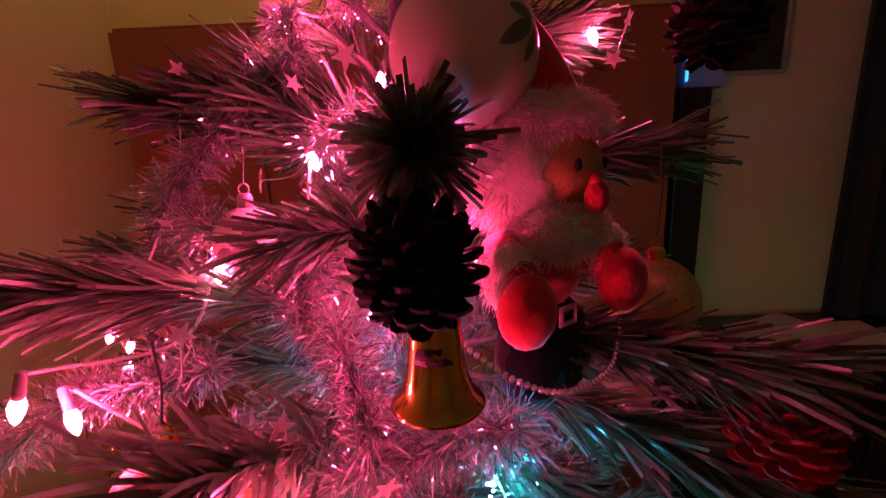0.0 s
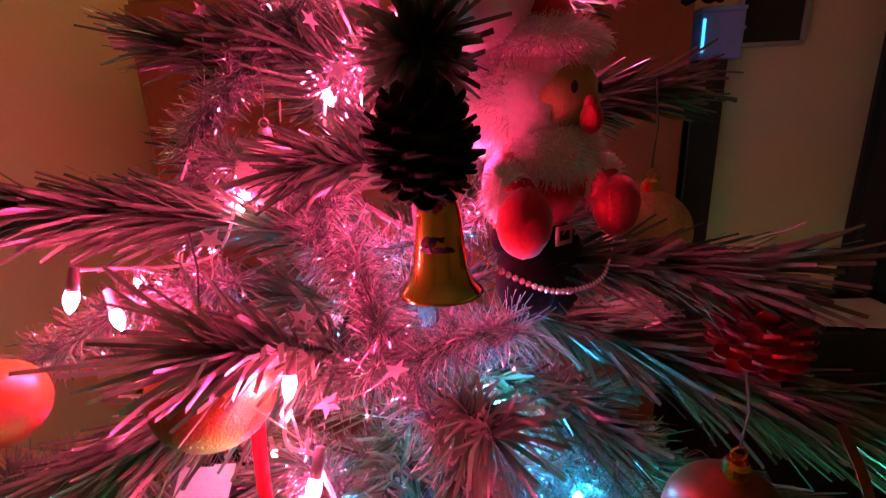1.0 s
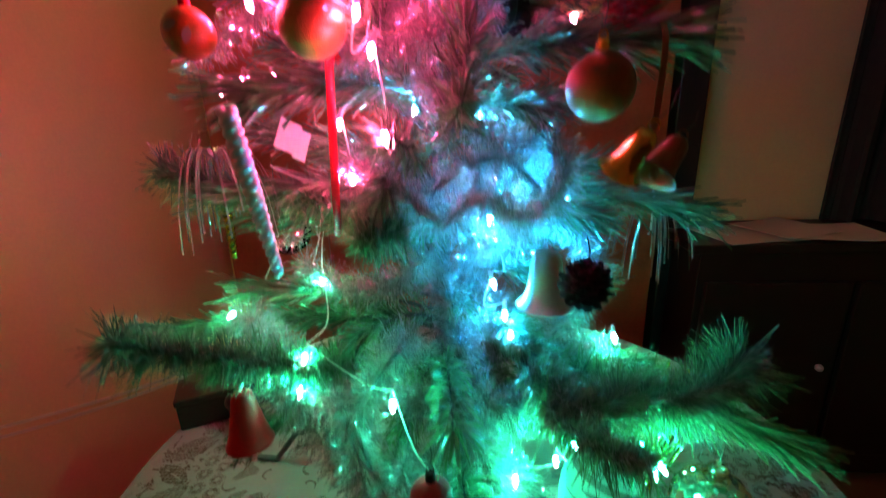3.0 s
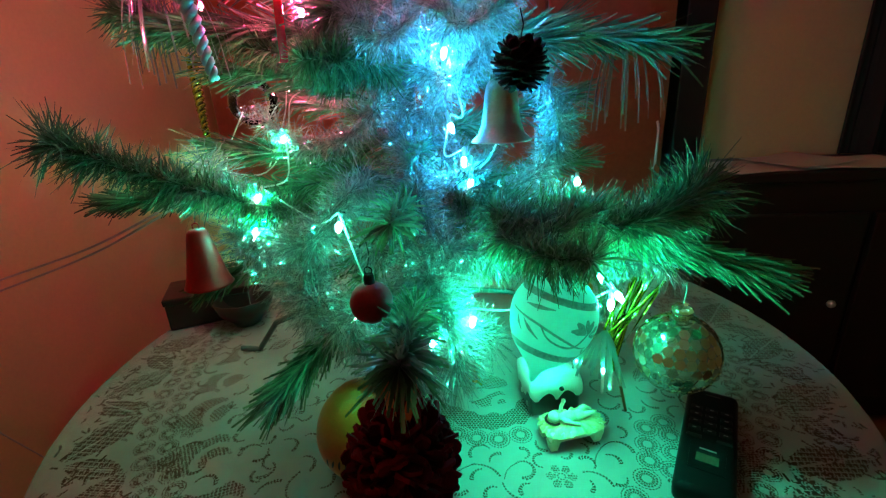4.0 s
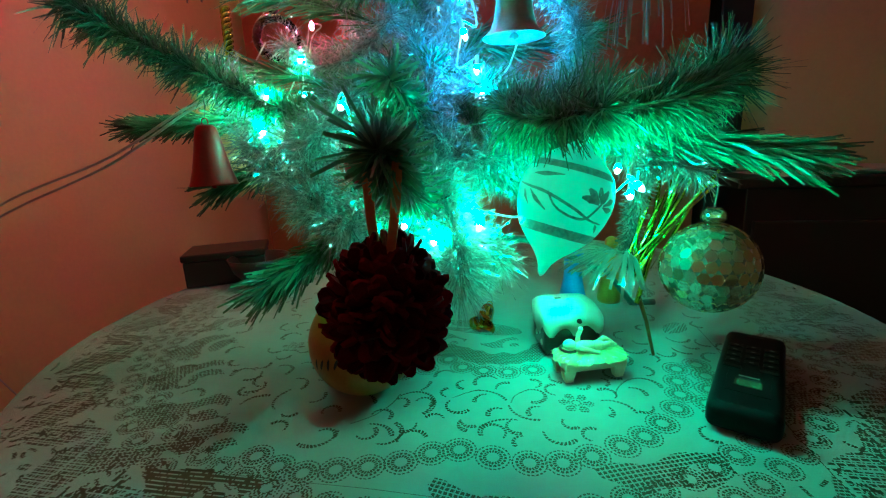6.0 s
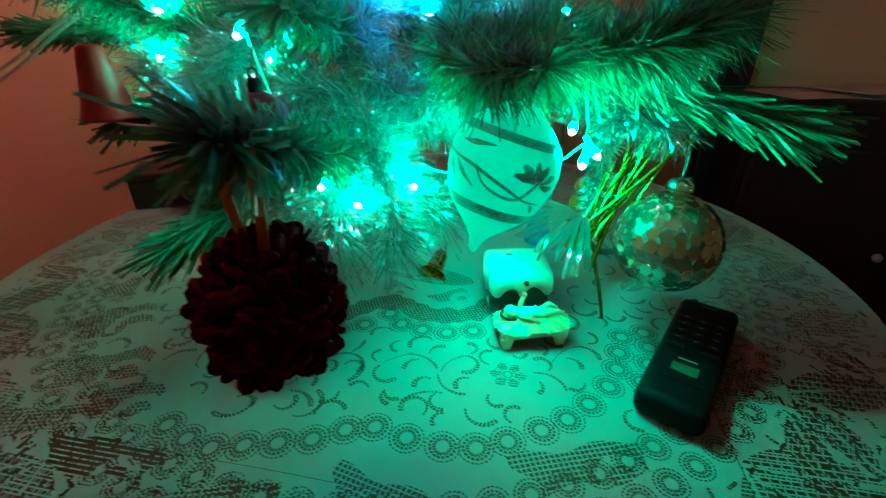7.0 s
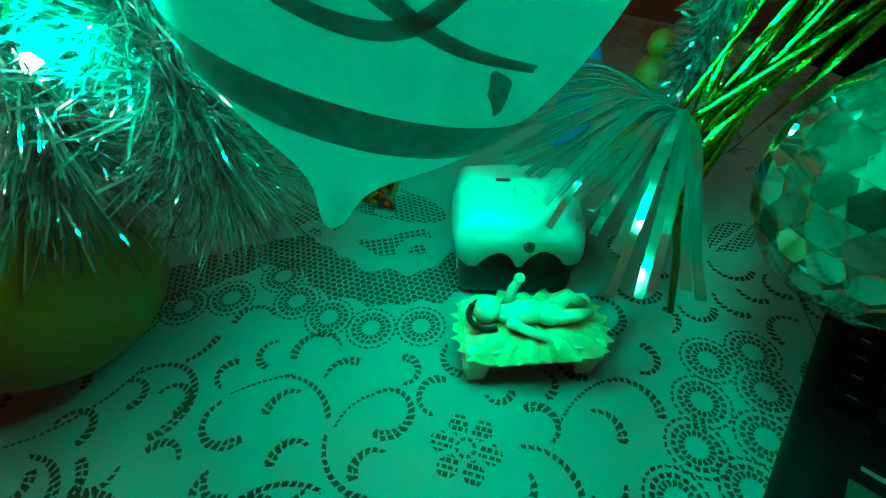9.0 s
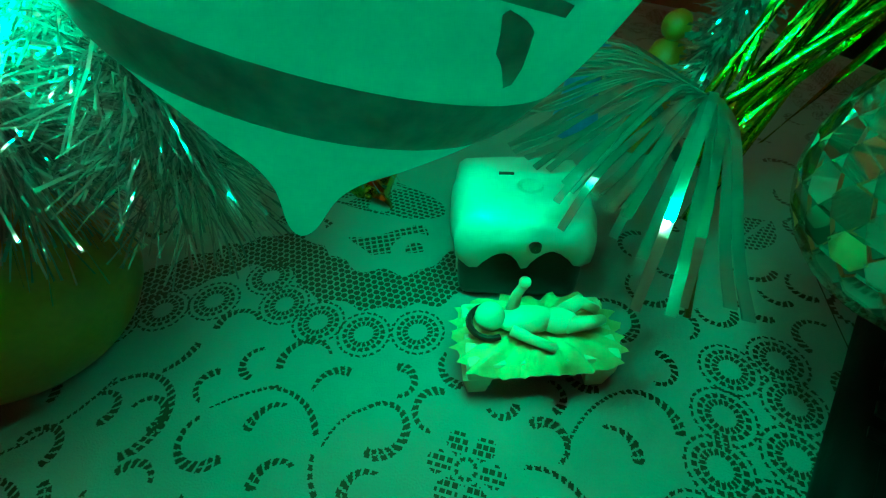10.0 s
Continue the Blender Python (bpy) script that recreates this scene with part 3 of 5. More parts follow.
def stitch(lace):
    """The lace pattern: the motifs near the crib, then the rings of motifs that repeat round the table."""
    for x, y in ROSES:
        lace.rose(x, y, 0.0122)
    lace.flower(0.191, -0.173, 0.0135)
    for group, w0, w1, pitch in ((BOLD, 0.0008, 0.0026, 0.0030), (FRONT, 0.0008, 0.0025, 0.0030), (MEDIUM, 0.0009, 0.0022, 0.0029), (THIN, 0.0008, 0.0015, 0.0032), (VINES, 0.0005, 0.0008, 0.0024)):
        for x, y, r, start, sweep in group:
            lace.scroll(x, y, r, start, sweep, w0, w1, pitch)
    lace.band([(-0.020, -0.160, 0), (0.022, -0.116, 0), (0.062, -0.084, 0), (0.106, -0.100, 0), (0.148, -0.092, 0), (0.168, -0.066, 0)], 0.0125)
    lace.field(0.085, -0.020, 0.060, 0.018, -0.16)
    for cx, cy, ln, wd, tn in FIELDS:
        lace.patch(cx, cy, ln, wd, tn)
    for cx, cy, ln, wd, tn in ((0.37, -0.15, 0.04, 0.013, 1.1), (0.395, -0.215, 0.04, 0.013, 1.5)):
        lace.leaf(cx, cy, ln, wd, tn)
    rng = random.Random(4)
    spots = [(x, y, r + 0.010) for g in (BOLD, FRONT, MEDIUM) for x, y, r, a, b in g] + [(x, y, 0.021) for x, y in ROSES] + [(0.191, -0.173, 0.024)]
    for k in range(1500):
        x, y = rng.uniform(-0.14, 0.36), rng.uniform(-0.26, -0.03)
        if x < 0.23 and y > -0.135 and x > -0.02 or math.hypot(x - TC[0], y - TC[1]) > 0.35 or min(math.hypot(x - p, y - q) - r for p, q, r in spots) < 0:
            continue
        if any(math.hypot(x - c[0], y - c[1]) < c[2] + 0.012 for c in FIELDS):
            continue
        spots.append((x, y, 0.020))
        lace.scroll(x, y, 0.0070 + 0.0045 * rng.random(), rng.random() * 6.3, rng.choice((-1, 1)) * (2.4 + rng.random()), 0.0008, 0.0022)
    for ring, (rad, n) in enumerate(((0.235, 44), (0.295, 56), (0.345, 66))):
        for k in range(n):
            a = 2 * math.pi * k / n + ring * 0.05
            x, y = TC[0] + rad * math.cos(a), TC[1] + rad * math.sin(a)
            if -0.10 < x < 0.35 and -0.31 < y < -0.01:
                continue
            if k % 11 == 5:
                lace.flower(x, y, 0.012)
            else:
                lace.scroll(x, y, 0.008 + 0.004 * rng.random(), rng.random() * 6, 2.9 * rng.choice((1, -1)), 0.0009, 0.0026, 0.0034)
    for k in range(96):
        a = 2 * math.pi * k / 96
        for rad in (0.368, 0.392):
            lace.rose(TC[0] + rad * math.cos(a + rad * 4), TC[1] + rad * math.sin(a + rad * 4), 0.0105)
    lace.speckle(TC[0], TC[1], 0.405, 0.484, random.Random(12), 1500)
    for k in range(26):
        a = 2 * math.pi * k / 26
        lace.leaf(TC[0] + 0.438 * math.cos(a), TC[1] + 0.438 * math.sin(a), 0.044, 0.021, a + 0.7)
        lace.leaf(TC[0] + 0.438 * math.cos(a + 0.12), TC[1] + 0.438 * math.sin(a + 0.12), 0.036, 0.014, a - 0.5)
        if k % 2 and math.sin(a) > -0.35:
            lace.leaf(TC[0] + 0.268 * math.cos(a), TC[1] + 0.268 * math.sin(a), 0.022, 0.012, a + 1.1)


cloth = thing("lace_tablecloth", "white lace tablecloth with scrolls and roses on the round table", "tablecloth", at=(0, 0, TOP))
NEAR = (-0.06, 0.345, -0.290, 0.010)


def cloth_patch(name, xs, ys, keep):
    lace = Lace((xs[:-1] + xs[1:]) / 2, (ys[:-1] + ys[1:]) / 2)
    stitch(lace)
    X, Y = np.meshgrid(xs, ys, indexing="ij")
    Z = 0.0006 * np.sin(X * 23 + 1) * np.cos(Y * 19) + 0.0003 * np.sin(X * 61 + Y * 47) - 0.0009
    idx = np.arange(X.size).reshape(X.shape)
    cx, cy = np.meshgrid(lace.xs, lace.ys, indexing="ij")
    ok = ~lace.hole & keep(cx, cy)
    f = np.stack([idx[:-1, :-1][ok], idx[1:, :-1][ok], idx[1:, 1:][ok], idx[:-1, 1:][ok]], 1)
    used, inv = np.unique(f, return_inverse=True)
    v = np.stack([X.ravel(), Y.ravel(), Z.ravel()], 1)[used]
    return fast_mesh(name, v, inv.reshape(f.shape), M_CLOTH, cloth)


cloth_patch("front_panel", np.arange(NEAR[0], NEAR[1] + 1e-6, 0.0005), np.arange(NEAR[2], NEAR[3] + 1e-6, 0.0005),
            lambda x, y: np.hypot(x - TC[0], y - TC[1]) < TR)
cloth_patch("outer_panel", np.arange(TC[0] - TR, TC[0] + TR + 0.002, 0.0012), np.arange(TC[1] - TR, TC[1] + TR + 0.002, 0.0012),
            lambda x, y: (np.hypot(x - TC[0], y - TC[1]) < TR) & ~((x > NEAR[0]) & (x < NEAR[1]) & (y > NEAR[2]) & (y < NEAR[3])))
v, f = [], []
for k in range(241):
    a = 2 * math.pi * k / 240
    for j, (dr, z) in enumerate(((-0.003, -0.0006), (0.003, -0.004), (0.007, -0.016), (0.012, -0.08), (0.018, -0.16), (0.022, -0.24))):
        w = 1 if j < 3 else 1 + 0.012 * (j - 2) * math.sin(a * 22 + math.sin(a * 5))
        v.append((TC[0] + (TR + dr) * w * math.cos(a), TC[1] + (TR + dr) * w * math.sin(a), z))
for k in range(240):
    for j in range(5):
        f.append((k * 6 + j, k * 6 + 6 + j, k * 6 + 7 + j, k * 6 + j + 1))
smooth(part("hanging_edge", (v, f), M_CLOTH, cloth))

# ---- the tree ----
TX, TY = 0.03, 0.03
tree = thing("christmas_tree", "small artificial green tree with long plastic needles on a round table", "tree", at=(0, 0, 0))
smooth(part("trunk", tube([(TX, TY, TOP), (TX, TY, 0.95), (TX + 0.002, TY, 1.2), (TX, TY, 1.45), (TX, TY, 1.74)], [0.011, 0.010, 0.009, 0.007, 0.003], 12), M_TRUNK, tree))
for k in range(3):
    a = math.radians((178, 88, 8)[k])
    c, s = math.cos(a), math.sin(a)
    part("stand_foot", tube([(TX, TY, 0.86), (TX + 0.12 * c, TY + 0.12 * s, 0.845), (TX + 0.225 * c, TY + 0.225 * s, 0.80), (TX + 0.26 * c, TY + 0.26 * s, 0.754), (TX + 0.29 * c, TY + 0.29 * s, 0.7545)], 0.0042), M_TRUNK, tree, "bent dark metal foot")


def branch(base, tip, count=330, needle=0.045, spread=0.62, sag=0.012, seed=1, bare=0.25):
    """A wire stem with long flat needles that lean towards its tip."""
    rng = np.random.default_rng(seed)
    b, t = np.array(base, float), np.array(tip, float)
    axis = t - b
    length = np.linalg.norm(axis)
    stem_end = t - axis / length * needle * 0.55
    mid = (b + stem_end) / 2 + np.array([0, 0, sag])
    pts = spline([b, mid, stem_end], 6)
    st = part("branch", tube([tuple(p) for p in pts], [0.0028 - 0.0016 * k / (len(pts) - 1) for k in range(len(pts))], 6), M_STEM, tree)
    s = bare + (1 - bare) * rng.random(count) ** 0.75
    k = s * (len(pts) - 1)
    i = np.minimum(k.astype(int), len(pts) - 2)
    w = (k - i)[:, None]
    roots = pts[i] * (1 - w) + pts[i + 1] * w
    along = pts[i + 1] - pts[i]
    along /= np.linalg.norm(along, axis=1, keepdims=True)
    out = np.cross(along, rng.normal(size=(count, 3)))
    out /= np.linalg.norm(out, axis=1, keepdims=True)
    lean = spread * (0.55 + 0.7 * rng.random(count))[:, None] * (1.15 - 0.5 * s[:, None])
    ways = along + out * lean
    v, f = blades(roots, ways, needle * (0.7 + 0.45 * rng.random(count)), np.full(count, 0.0020) * (0.8 + 0.5 * rng.random(count)), rng, 0.06, 0.7)
    ob = fast_mesh("needle_cover", v, f, M_NEEDLE, st)
    ob["kind"] = "stuff"
    return st


def stem_base(z):
    return (TX, TY, z)


def brush(points, count, length, seed, width=0.0012):
    """A side shoot packed with fine short needles that stand straight out."""
    rng = np.random.default_rng(seed)
    pts = spline(points, 8)
    st = part("branch", tube([tuple(p) for p in pts], 0.0016, 6), M_STEM, tree)
    i = rng.integers(0, len(pts) - 1, count)
    w = rng.random(count)[:, None]
    along = pts[i + 1] - pts[i]
    along /= np.linalg.norm(along, axis=1, keepdims=True)
    out = np.cross(along, rng.normal(size=(count, 3)))
    out /= np.linalg.norm(out, axis=1, keepdims=True)
    s = i + w[:, 0]
    shag = 1 + 0.35 * np.sin(s * 1.7 + seed) * np.sin(s * 0.9 + 2 * seed)
    v, f = blades(pts[i] * (1 - w) + pts[i + 1] * w, out + rng.normal(size=(count, 3)) * 0.3 + along * (0.1 + 0.6 * rng.random((count, 1))), length * shag * (0.5 + 0.7 * rng.random(count)), width * (0.7 + 0.6 * rng.random(count)), rng, 0.05, 0.5)
    ob = fast_mesh("needle_cover", v, f, M_NEEDLE, st)
    ob["kind"] = "stuff"


# the branches that stand out, each from the trunk to its tip
for k, (bz, tip, count, needle, spread) in enumerate((
        (1.40, (-0.143, 0.005, 1.478), 340, 0.052, 0.5), (1.38, (0.200, -0.002, 1.437), 320, 0.050, 0.55),
        (1.31, (-0.190, -0.105, 1.390), 480, 0.052, 0.55), (1.32, (-0.180, 0.011, 1.378), 300, 0.050, 0.6),
        (1.21, (-0.036, -0.170, 1.350), 300, 0.046, 0.8), (1.29, (0.195, -0.116, 1.350), 420, 0.050, 0.55),
        (1.40, (0.048, -0.150, 1.440), 800, 0.036, 0.8), (1.18, (0.074, -0.160, 1.304), 260, 0.044, 0.85),
        (1.28, (0.225, -0.145, 1.290), 420, 0.052, 0.6), (1.16, (0.068, -0.170, 1.262), 240, 0.040, 0.9),
        (1.26, (-0.130, -0.140, 1.262), 380, 0.055, 0.7), (1.36, (-0.030, -0.075, 1.402), 240, 0.046, 0.6),
        (1.42, (-0.078, 0.040, 1.500), 260, 0.048, 0.6), (1.44, (0.160, 0.060, 1.510), 260, 0.048, 0.6),
        (1.22, (0.150, -0.100, 1.252), 240, 0.045, 0.6), (1.15, (0.002, -0.160, 1.238), 240, 0.042, 0.9),
        (0.99, (-0.335, -0.050, 1.008), 1200, 0.034, 0.75),
        (0.90, (-0.070, -0.220, 0.858), 560, 0.042, 0.65), (0.84, (0.080, -0.330, 0.975), 800, 0.036, 1.1),
        (0.96, (0.055, -0.225, 1.022), 380, 0.034, 1.0), (0.99, (0.365, -0.150, 0.950), 700, 0.050, 0.5),
        (1.13, (-0.030, -0.080, 1.135), 1100, 0.038, 0.75),
        (1.15, (-0.180, -0.100, 1.180), 300, 0.050, 0.55), (1.16, (0.315, -0.040, 1.140), 300, 0.052, 0.6),
        (1.02, (0.190, -0.140, 0.975), 1500, 0.034, 0.85), (1.13, (0.200, -0.070, 1.150), 280, 0.048, 0.7),
        (0.98, (-0.170, -0.140, 0.935), 460, 0.036, 0.8), (1.20, (-0.020, -0.120, 1.170), 220, 0.045, 0.8))):
    branch(stem_base(bz), tip, count, needle, spread, seed=k + 10)
for k, (pts, count, length) in enumerate((
        (((0.12, -0.10, 1.005), (0.165, -0.150, 0.990), (0.205, -0.140, 1.000)), 1900, 0.032),
        (((0.17, -0.08, 0.985), (0.225, -0.130, 0.990), (0.270, -0.135, 0.998), (0.312, -0.112, 1.020)), 3000, 0.035),
        (((-0.02, -0.07, 0.985), (-0.080, -0.110, 1.008), (-0.140, -0.160, 1.045), (-0.196, -0.212, 1.088)), 3800, 0.025),
        (((0.13, -0.14, 0.992), (0.165, -0.185, 0.984), (0.200, -0.208, 0.988)), 1100, 0.027),
        (((0.10, -0.05, 1.03), (0.135, -0.075, 1.000), (0.165, -0.090, 0.975)), 1800, 0.028),
        (((0.03, 0.0, 1.150), (-0.06, -0.03, 1.150), (-0.17, -0.06, 1.180), (-0.235, -0.07, 1.200)), 2400, 0.030),
        (((0.03, 0.0, 1.135), (0.01, -0.08, 1.140), (-0.03, -0.12, 1.140)), 1800, 0.028))):
    brush(pts, count, length, 500 + k)
# short low branches round the foot of the trunk
for k in range(15):
    a = math.radians(150 + 240 * k / 14)
    z = 0.90 + 0.14 * ((k * 5) % 7) / 6
    r = 0.11 + 0.05 * ((k * 3) % 4) / 3
    branch(stem_base(z), (TX + r * math.cos(a), TY + r * math.sin(a), z - 0.02 + 0.03 * (k % 3)), 190, 0.036, 0.85, seed=300 + k, bare=0.1)
# the rest of the crown, behind and at the sides
rnd = random.Random(8)
for k in range(46):
    z = 0.93 + 0.76 * (k + 0.5) / 46
    a = math.radians((k * 137.5) % 230 - 25)
    r = 0.255 - 0.20 * max(0, (z - 0.95) / 0.75) ** 1.1
    branch(stem_base(z - 0.02), (TX + r * math.cos(a), TY + r * math.sin(a) * 0.95, z + 0.05), 230, 0.048, 0.65, seed=100 + k)

# ---- tinsel garlands ----
def garland(name, points, label, per_m=5200, length=0.022, width=0.0008, seed=1):
    g = thing(name, label, "garland", "tinsel garlands")
    rng = np.random.default_rng(seed)
    pts = spline(points, 10)
    part("thread", tube([tuple(p) for p in pts], 0.0008, 5), M_BEAD, g)
    seg = np.linalg.norm(np.diff(pts, axis=0), axis=1)
    n = int(seg.sum() * per_m * 1.6)
    i = rng.choice(len(seg), n, p=seg / seg.sum())
    w = rng.random(n)[:, None]
    roots = pts[i] * (1 - w) + pts[i + 1] * w
    ways = rng.normal(size=(n, 3))
    ln = length * (0.5 + 0.7 * rng.random(n))
    wide = np.where(rng.random(n) < 0.05, 1.7, 1.0)
    v, f = crimped(roots, ways, ln, width * wide * (0.65 + 0.6 * rng.random(n)), rng)
    ob = fast_mesh("tinsel_fringe", v, f, M_TINSEL, g)
    ob["kind"] = "stuff"
    return g


def crimped(roots, ways, lengths, widths, rng):
    """Film strips folded twice at random, so that each fold catches the light by itself."""
    n = len(roots)
    ways = ways / np.linalg.norm(ways, axis=1, keepdims=True)
    p = [roots]
    d = ways
    for k in range(3):
        p.append(p[-1] + d * lengths[:, None] / 3)
        d = d + rng.normal(size=(n, 3)) * 0.13 + np.array([0, 0, -0.14])
        d /= np.linalg.norm(d, axis=1, keepdims=True)
    v = []
    for k in range(4):
        s = np.cross(ways, rng.normal(size=(n, 3)))
        s /= np.linalg.norm(s, axis=1, keepdims=True) + 1e-9
        v += [p[k] - s * widths[:, None] / 2, p[k] + s * widths[:, None] / 2]
    v = np.stack(v, 1).reshape(-1, 3)
    q = (np.arange(n) * 8)[:, None]
    f = np.concatenate([q + np.array([[0, 1, 3, 2]]), q + np.array([[2, 3, 5, 4]]), q + np.array([[4, 5, 7, 6]])])
    return v, f


def helix(z0, z1, r0, r1, turns, a0, n):
    return [(TX + (r0 + (r1 - r0) * k / n) * math.cos(a0 + 2 * math.pi * turns * k / n), TY + (r0 + (r1 - r0) * k / n) * math.sin(a0 + 2 * math.pi * turns * k / n),
             z0 + (z1 - z0) * k / n) for k in range(n + 1)]


PALE = "silvery tinsel garland wound through the tree branches"
garland("tinsel_garland", [(-0.036, 0.02, 1.52), (-0.036, 0.02, 1.492), (-0.06, 0.015, 1.475), (-0.082, 0.0, 1.444), (-0.108, -0.003, 1.42), (-0.116, -0.009, 1.395)], PALE, 9000, 0.020, seed=1)
garland("tinsel_garland", [(-0.090, -0.020, 1.40), (-0.05, -0.03, 1.385), (-0.016, -0.018, 1.389), (-0.028, -0.039, 1.352), (0.004, -0.056, 1.322), (0.029, -0.092, 1.299), (0.06, -0.097, 1.313), (0.084, -0.105, 1.319)], PALE, 9000, 0.021, seed=2)
garland("tinsel_garland", [(-0.06, -0.07, 1.335), (-0.10, -0.08, 1.33), (-0.134, -0.073, 1.319), (-0.16, -0.079, 1.302), (-0.178, -0.081, 1.297)], PALE, 7000, 0.020, seed=3)
garland("tinsel_garland", helix(1.30, 1.66, 0.075, 0.025, 3.2, 2.2, 40), PALE, 5000, 0.022, seed=4)
garland("tinsel_garland", [(-0.06, -0.07, 1.30), (-0.02, -0.09, 1.29), (0.02, -0.11, 1.31), (0.0, -0.07, 1.36)], PALE, 8000, 0.020, seed=14)
garland("tinsel_garland", [(-0.05, -0.05, 1.20), (-0.002, -0.086, 1.183), (0.04, -0.113, 1.152), (0.079, -0.114, 1.174), (0.11, -0.127, 1.155), (0.149, -0.092, 1.194), (0.111, -0.035, 1.252)], PALE, 8000, 0.024, seed=5)
garland("tinsel_garland", [(0.0, -0.02, 1.14), (0.048, -0.027, 1.17), (0.118, -0.044, 1.147), (0.176, -0.012, 1.121), (0.201, -0.015, 1.069), (0.19, 0.02, 1.03)], PALE, 7000, 0.028, seed=6)
garland("tinsel_garland", [(0.006, 0.005, 1.125), (0.046, -0.057, 1.048), (0.062, -0.096, 0.99), (0.096, -0.102, 0.956), (0.164, -0.089, 0.964)], PALE, 8500, 0.031, seed=7)
garland("tinsel_garland", [(-0.165, -0.089, 1.055), (-0.13, -0.096, 1.016), (-0.089, -0.112, 0.983), (-0.042, -0.138, 0.978), (-0.013, -0.11, 1.016), (0.01, -0.09, 1.03)], PALE, 9500, 0.032, seed=8)
garland("tinsel_garland", [(-0.05, -0.12, 0.99), (-0.046, -0.134, 0.96), (-0.04, -0.146, 0.922), (-0.01, -0.150, 0.90), (0.002, -0.149, 0.925)], PALE, 9500, 0.034, seed=9)
garland("tinsel_garland", [(0.06, -0.11, 0.95), (0.077, -0.132, 0.911), (0.089, -0.140, 0.875), (0.085, -0.130, 0.835)], PALE, 21000, 0.038, 0.0007, seed=10)
garland("tinsel_garland", [(0.16, -0.06, 0.99), (0.198, -0.061, 0.998), (0.231, -0.079, 0.961), (0.265, -0.099, 0.949), (0.302, -0.097, 0.937)], PALE, 8500, 0.028, seed=11)
garland("tinsel_garland", helix(0.90, 1.28, 0.12, 0.07, 2.5, 0.3, 36), PALE, 3800, 0.024, seed=12)
garland("tinsel_garland", [(0.02, -0.13, 0.915), (0.045, -0.150, 0.885), (0.040, -0.155, 0.850), (0.030, -0.150, 0.845)], PALE, 25000, 0.044, 0.0007, seed=13)

garland("tinsel_garland", [(0.05, 0.0, 1.15), (0.075, -0.02, 1.11), (0.06, -0.03, 1.07), (0.10, -0.03, 1.03), (0.09, -0.04, 0.98)], PALE, 7000, 0.028, seed=15)
garland("tinsel_garland", [(-0.12, -0.03, 1.09), (-0.07, -0.04, 1.06), (-0.02, -0.05, 1.07), (0.02, -0.06, 1.10)], PALE, 6000, 0.026, seed=16)
garland("tinsel_garland", [(0.02, -0.06, 1.28), (0.05, -0.09, 1.25), (0.09, -0.08, 1.22), (0.13, -0.06, 1.21)], PALE, 6500, 0.024, seed=17)

garland("tinsel_garland", [(-0.14, -0.10, 0.985), (-0.10, -0.11, 0.955), (-0.05, -0.13, 0.905), (0.0, -0.135, 0.875), (0.035, -0.12, 0.855)], PALE, 9500, 0.034, seed=18)
garland("tinsel_garland", [(0.045, -0.12, 0.94), (0.06, -0.13, 0.90), (0.105, -0.115, 0.88), (0.125, -0.10, 0.85)], PALE, 9500, 0.034, seed=19)
garland("tinsel_garland", [(-0.01, -0.10, 0.965), (0.05, -0.10, 0.955), (0.11, -0.09, 0.945), (0.155, -0.06, 0.935), (0.2, -0.05, 0.94)], PALE, 9500, 0.032, seed=20)
garland("tinsel_garland", [(0.14, -0.06, 1.00), (0.19, -0.01, 1.03), (0.21, 0.0, 1.08)], PALE, 8000, 0.028, seed=21)

garland("tinsel_garland", [(0.03, -0.09, 1.17), (0.07, -0.10, 1.20), (0.10, -0.09, 1.20), (0.13, -0.08, 1.17), (0.10, -0.07, 1.12), (0.06, -0.06, 1.13)], PALE, 7500, 0.026, seed=22)

garland("tinsel_garland", [(0.253, -0.109, 0.946), (0.255, -0.073, 0.918), (0.257, -0.044, 0.879), (0.258, -0.024, 0.829)], "thin silvery tinsel strand hanging beside green foil", 9000, 0.014, 0.0013, seed=23)


# ---- strings of lights ----
def bulb_string(name, label, bulbs, glowing, glare, back=0.2):
    s = thing(name, label, "string lights", "strings of lights")
    rng = random.Random(len(bulbs))
    for a, b in zip(bulbs[:-1], bulbs[1:]):
        va, vb = Vector(a), Vector(b)
        if 0.03 < (va - vb).length < 0.13:
            m = (va + vb) / 2 + Vector((rng.uniform(-0.015, 0.015), 0.012, -0.012))
            part("wire", tube([tuple(p) for p in spline([va + Vector((0, 0.004, 0.011)), m, vb + Vector((0, 0.004, 0.011))], 6)], 0.0009, 5), M_WIRE, s)
    for p in bulbs:
        d = Vector((rng.uniform(-0.5, 0.5), back + rng.uniform(-0.3, 0.3), 1 - 0.5 * back)).normalized()
        q = d.to_track_quat("Z", "Y").to_matrix().to_4x4()
        sock = smooth(part("socket", lathe([(0.0001, 0.014), (0.0019, 0.014), (0.0023, 0.004), (0.0022, 0.003), (0.0001, 0.003)], 10), M_SOCKET, s, at=Matrix.Translation(p) @ q))
        smooth(part("bulb", lathe([(0.0025, -0.0027), (0.0028, 0.0), (0.0021, 0.0030)], 10), glowing, sock))
        # tip whitened so that the bulb looks blown out
        smooth(part("tip", lathe([(0.0001, -0.0075), (0.0015, -0.0057), (0.0025, -0.0027)], 10), glare, sock, "bulb tip whitened to look overexposed"))
    return s


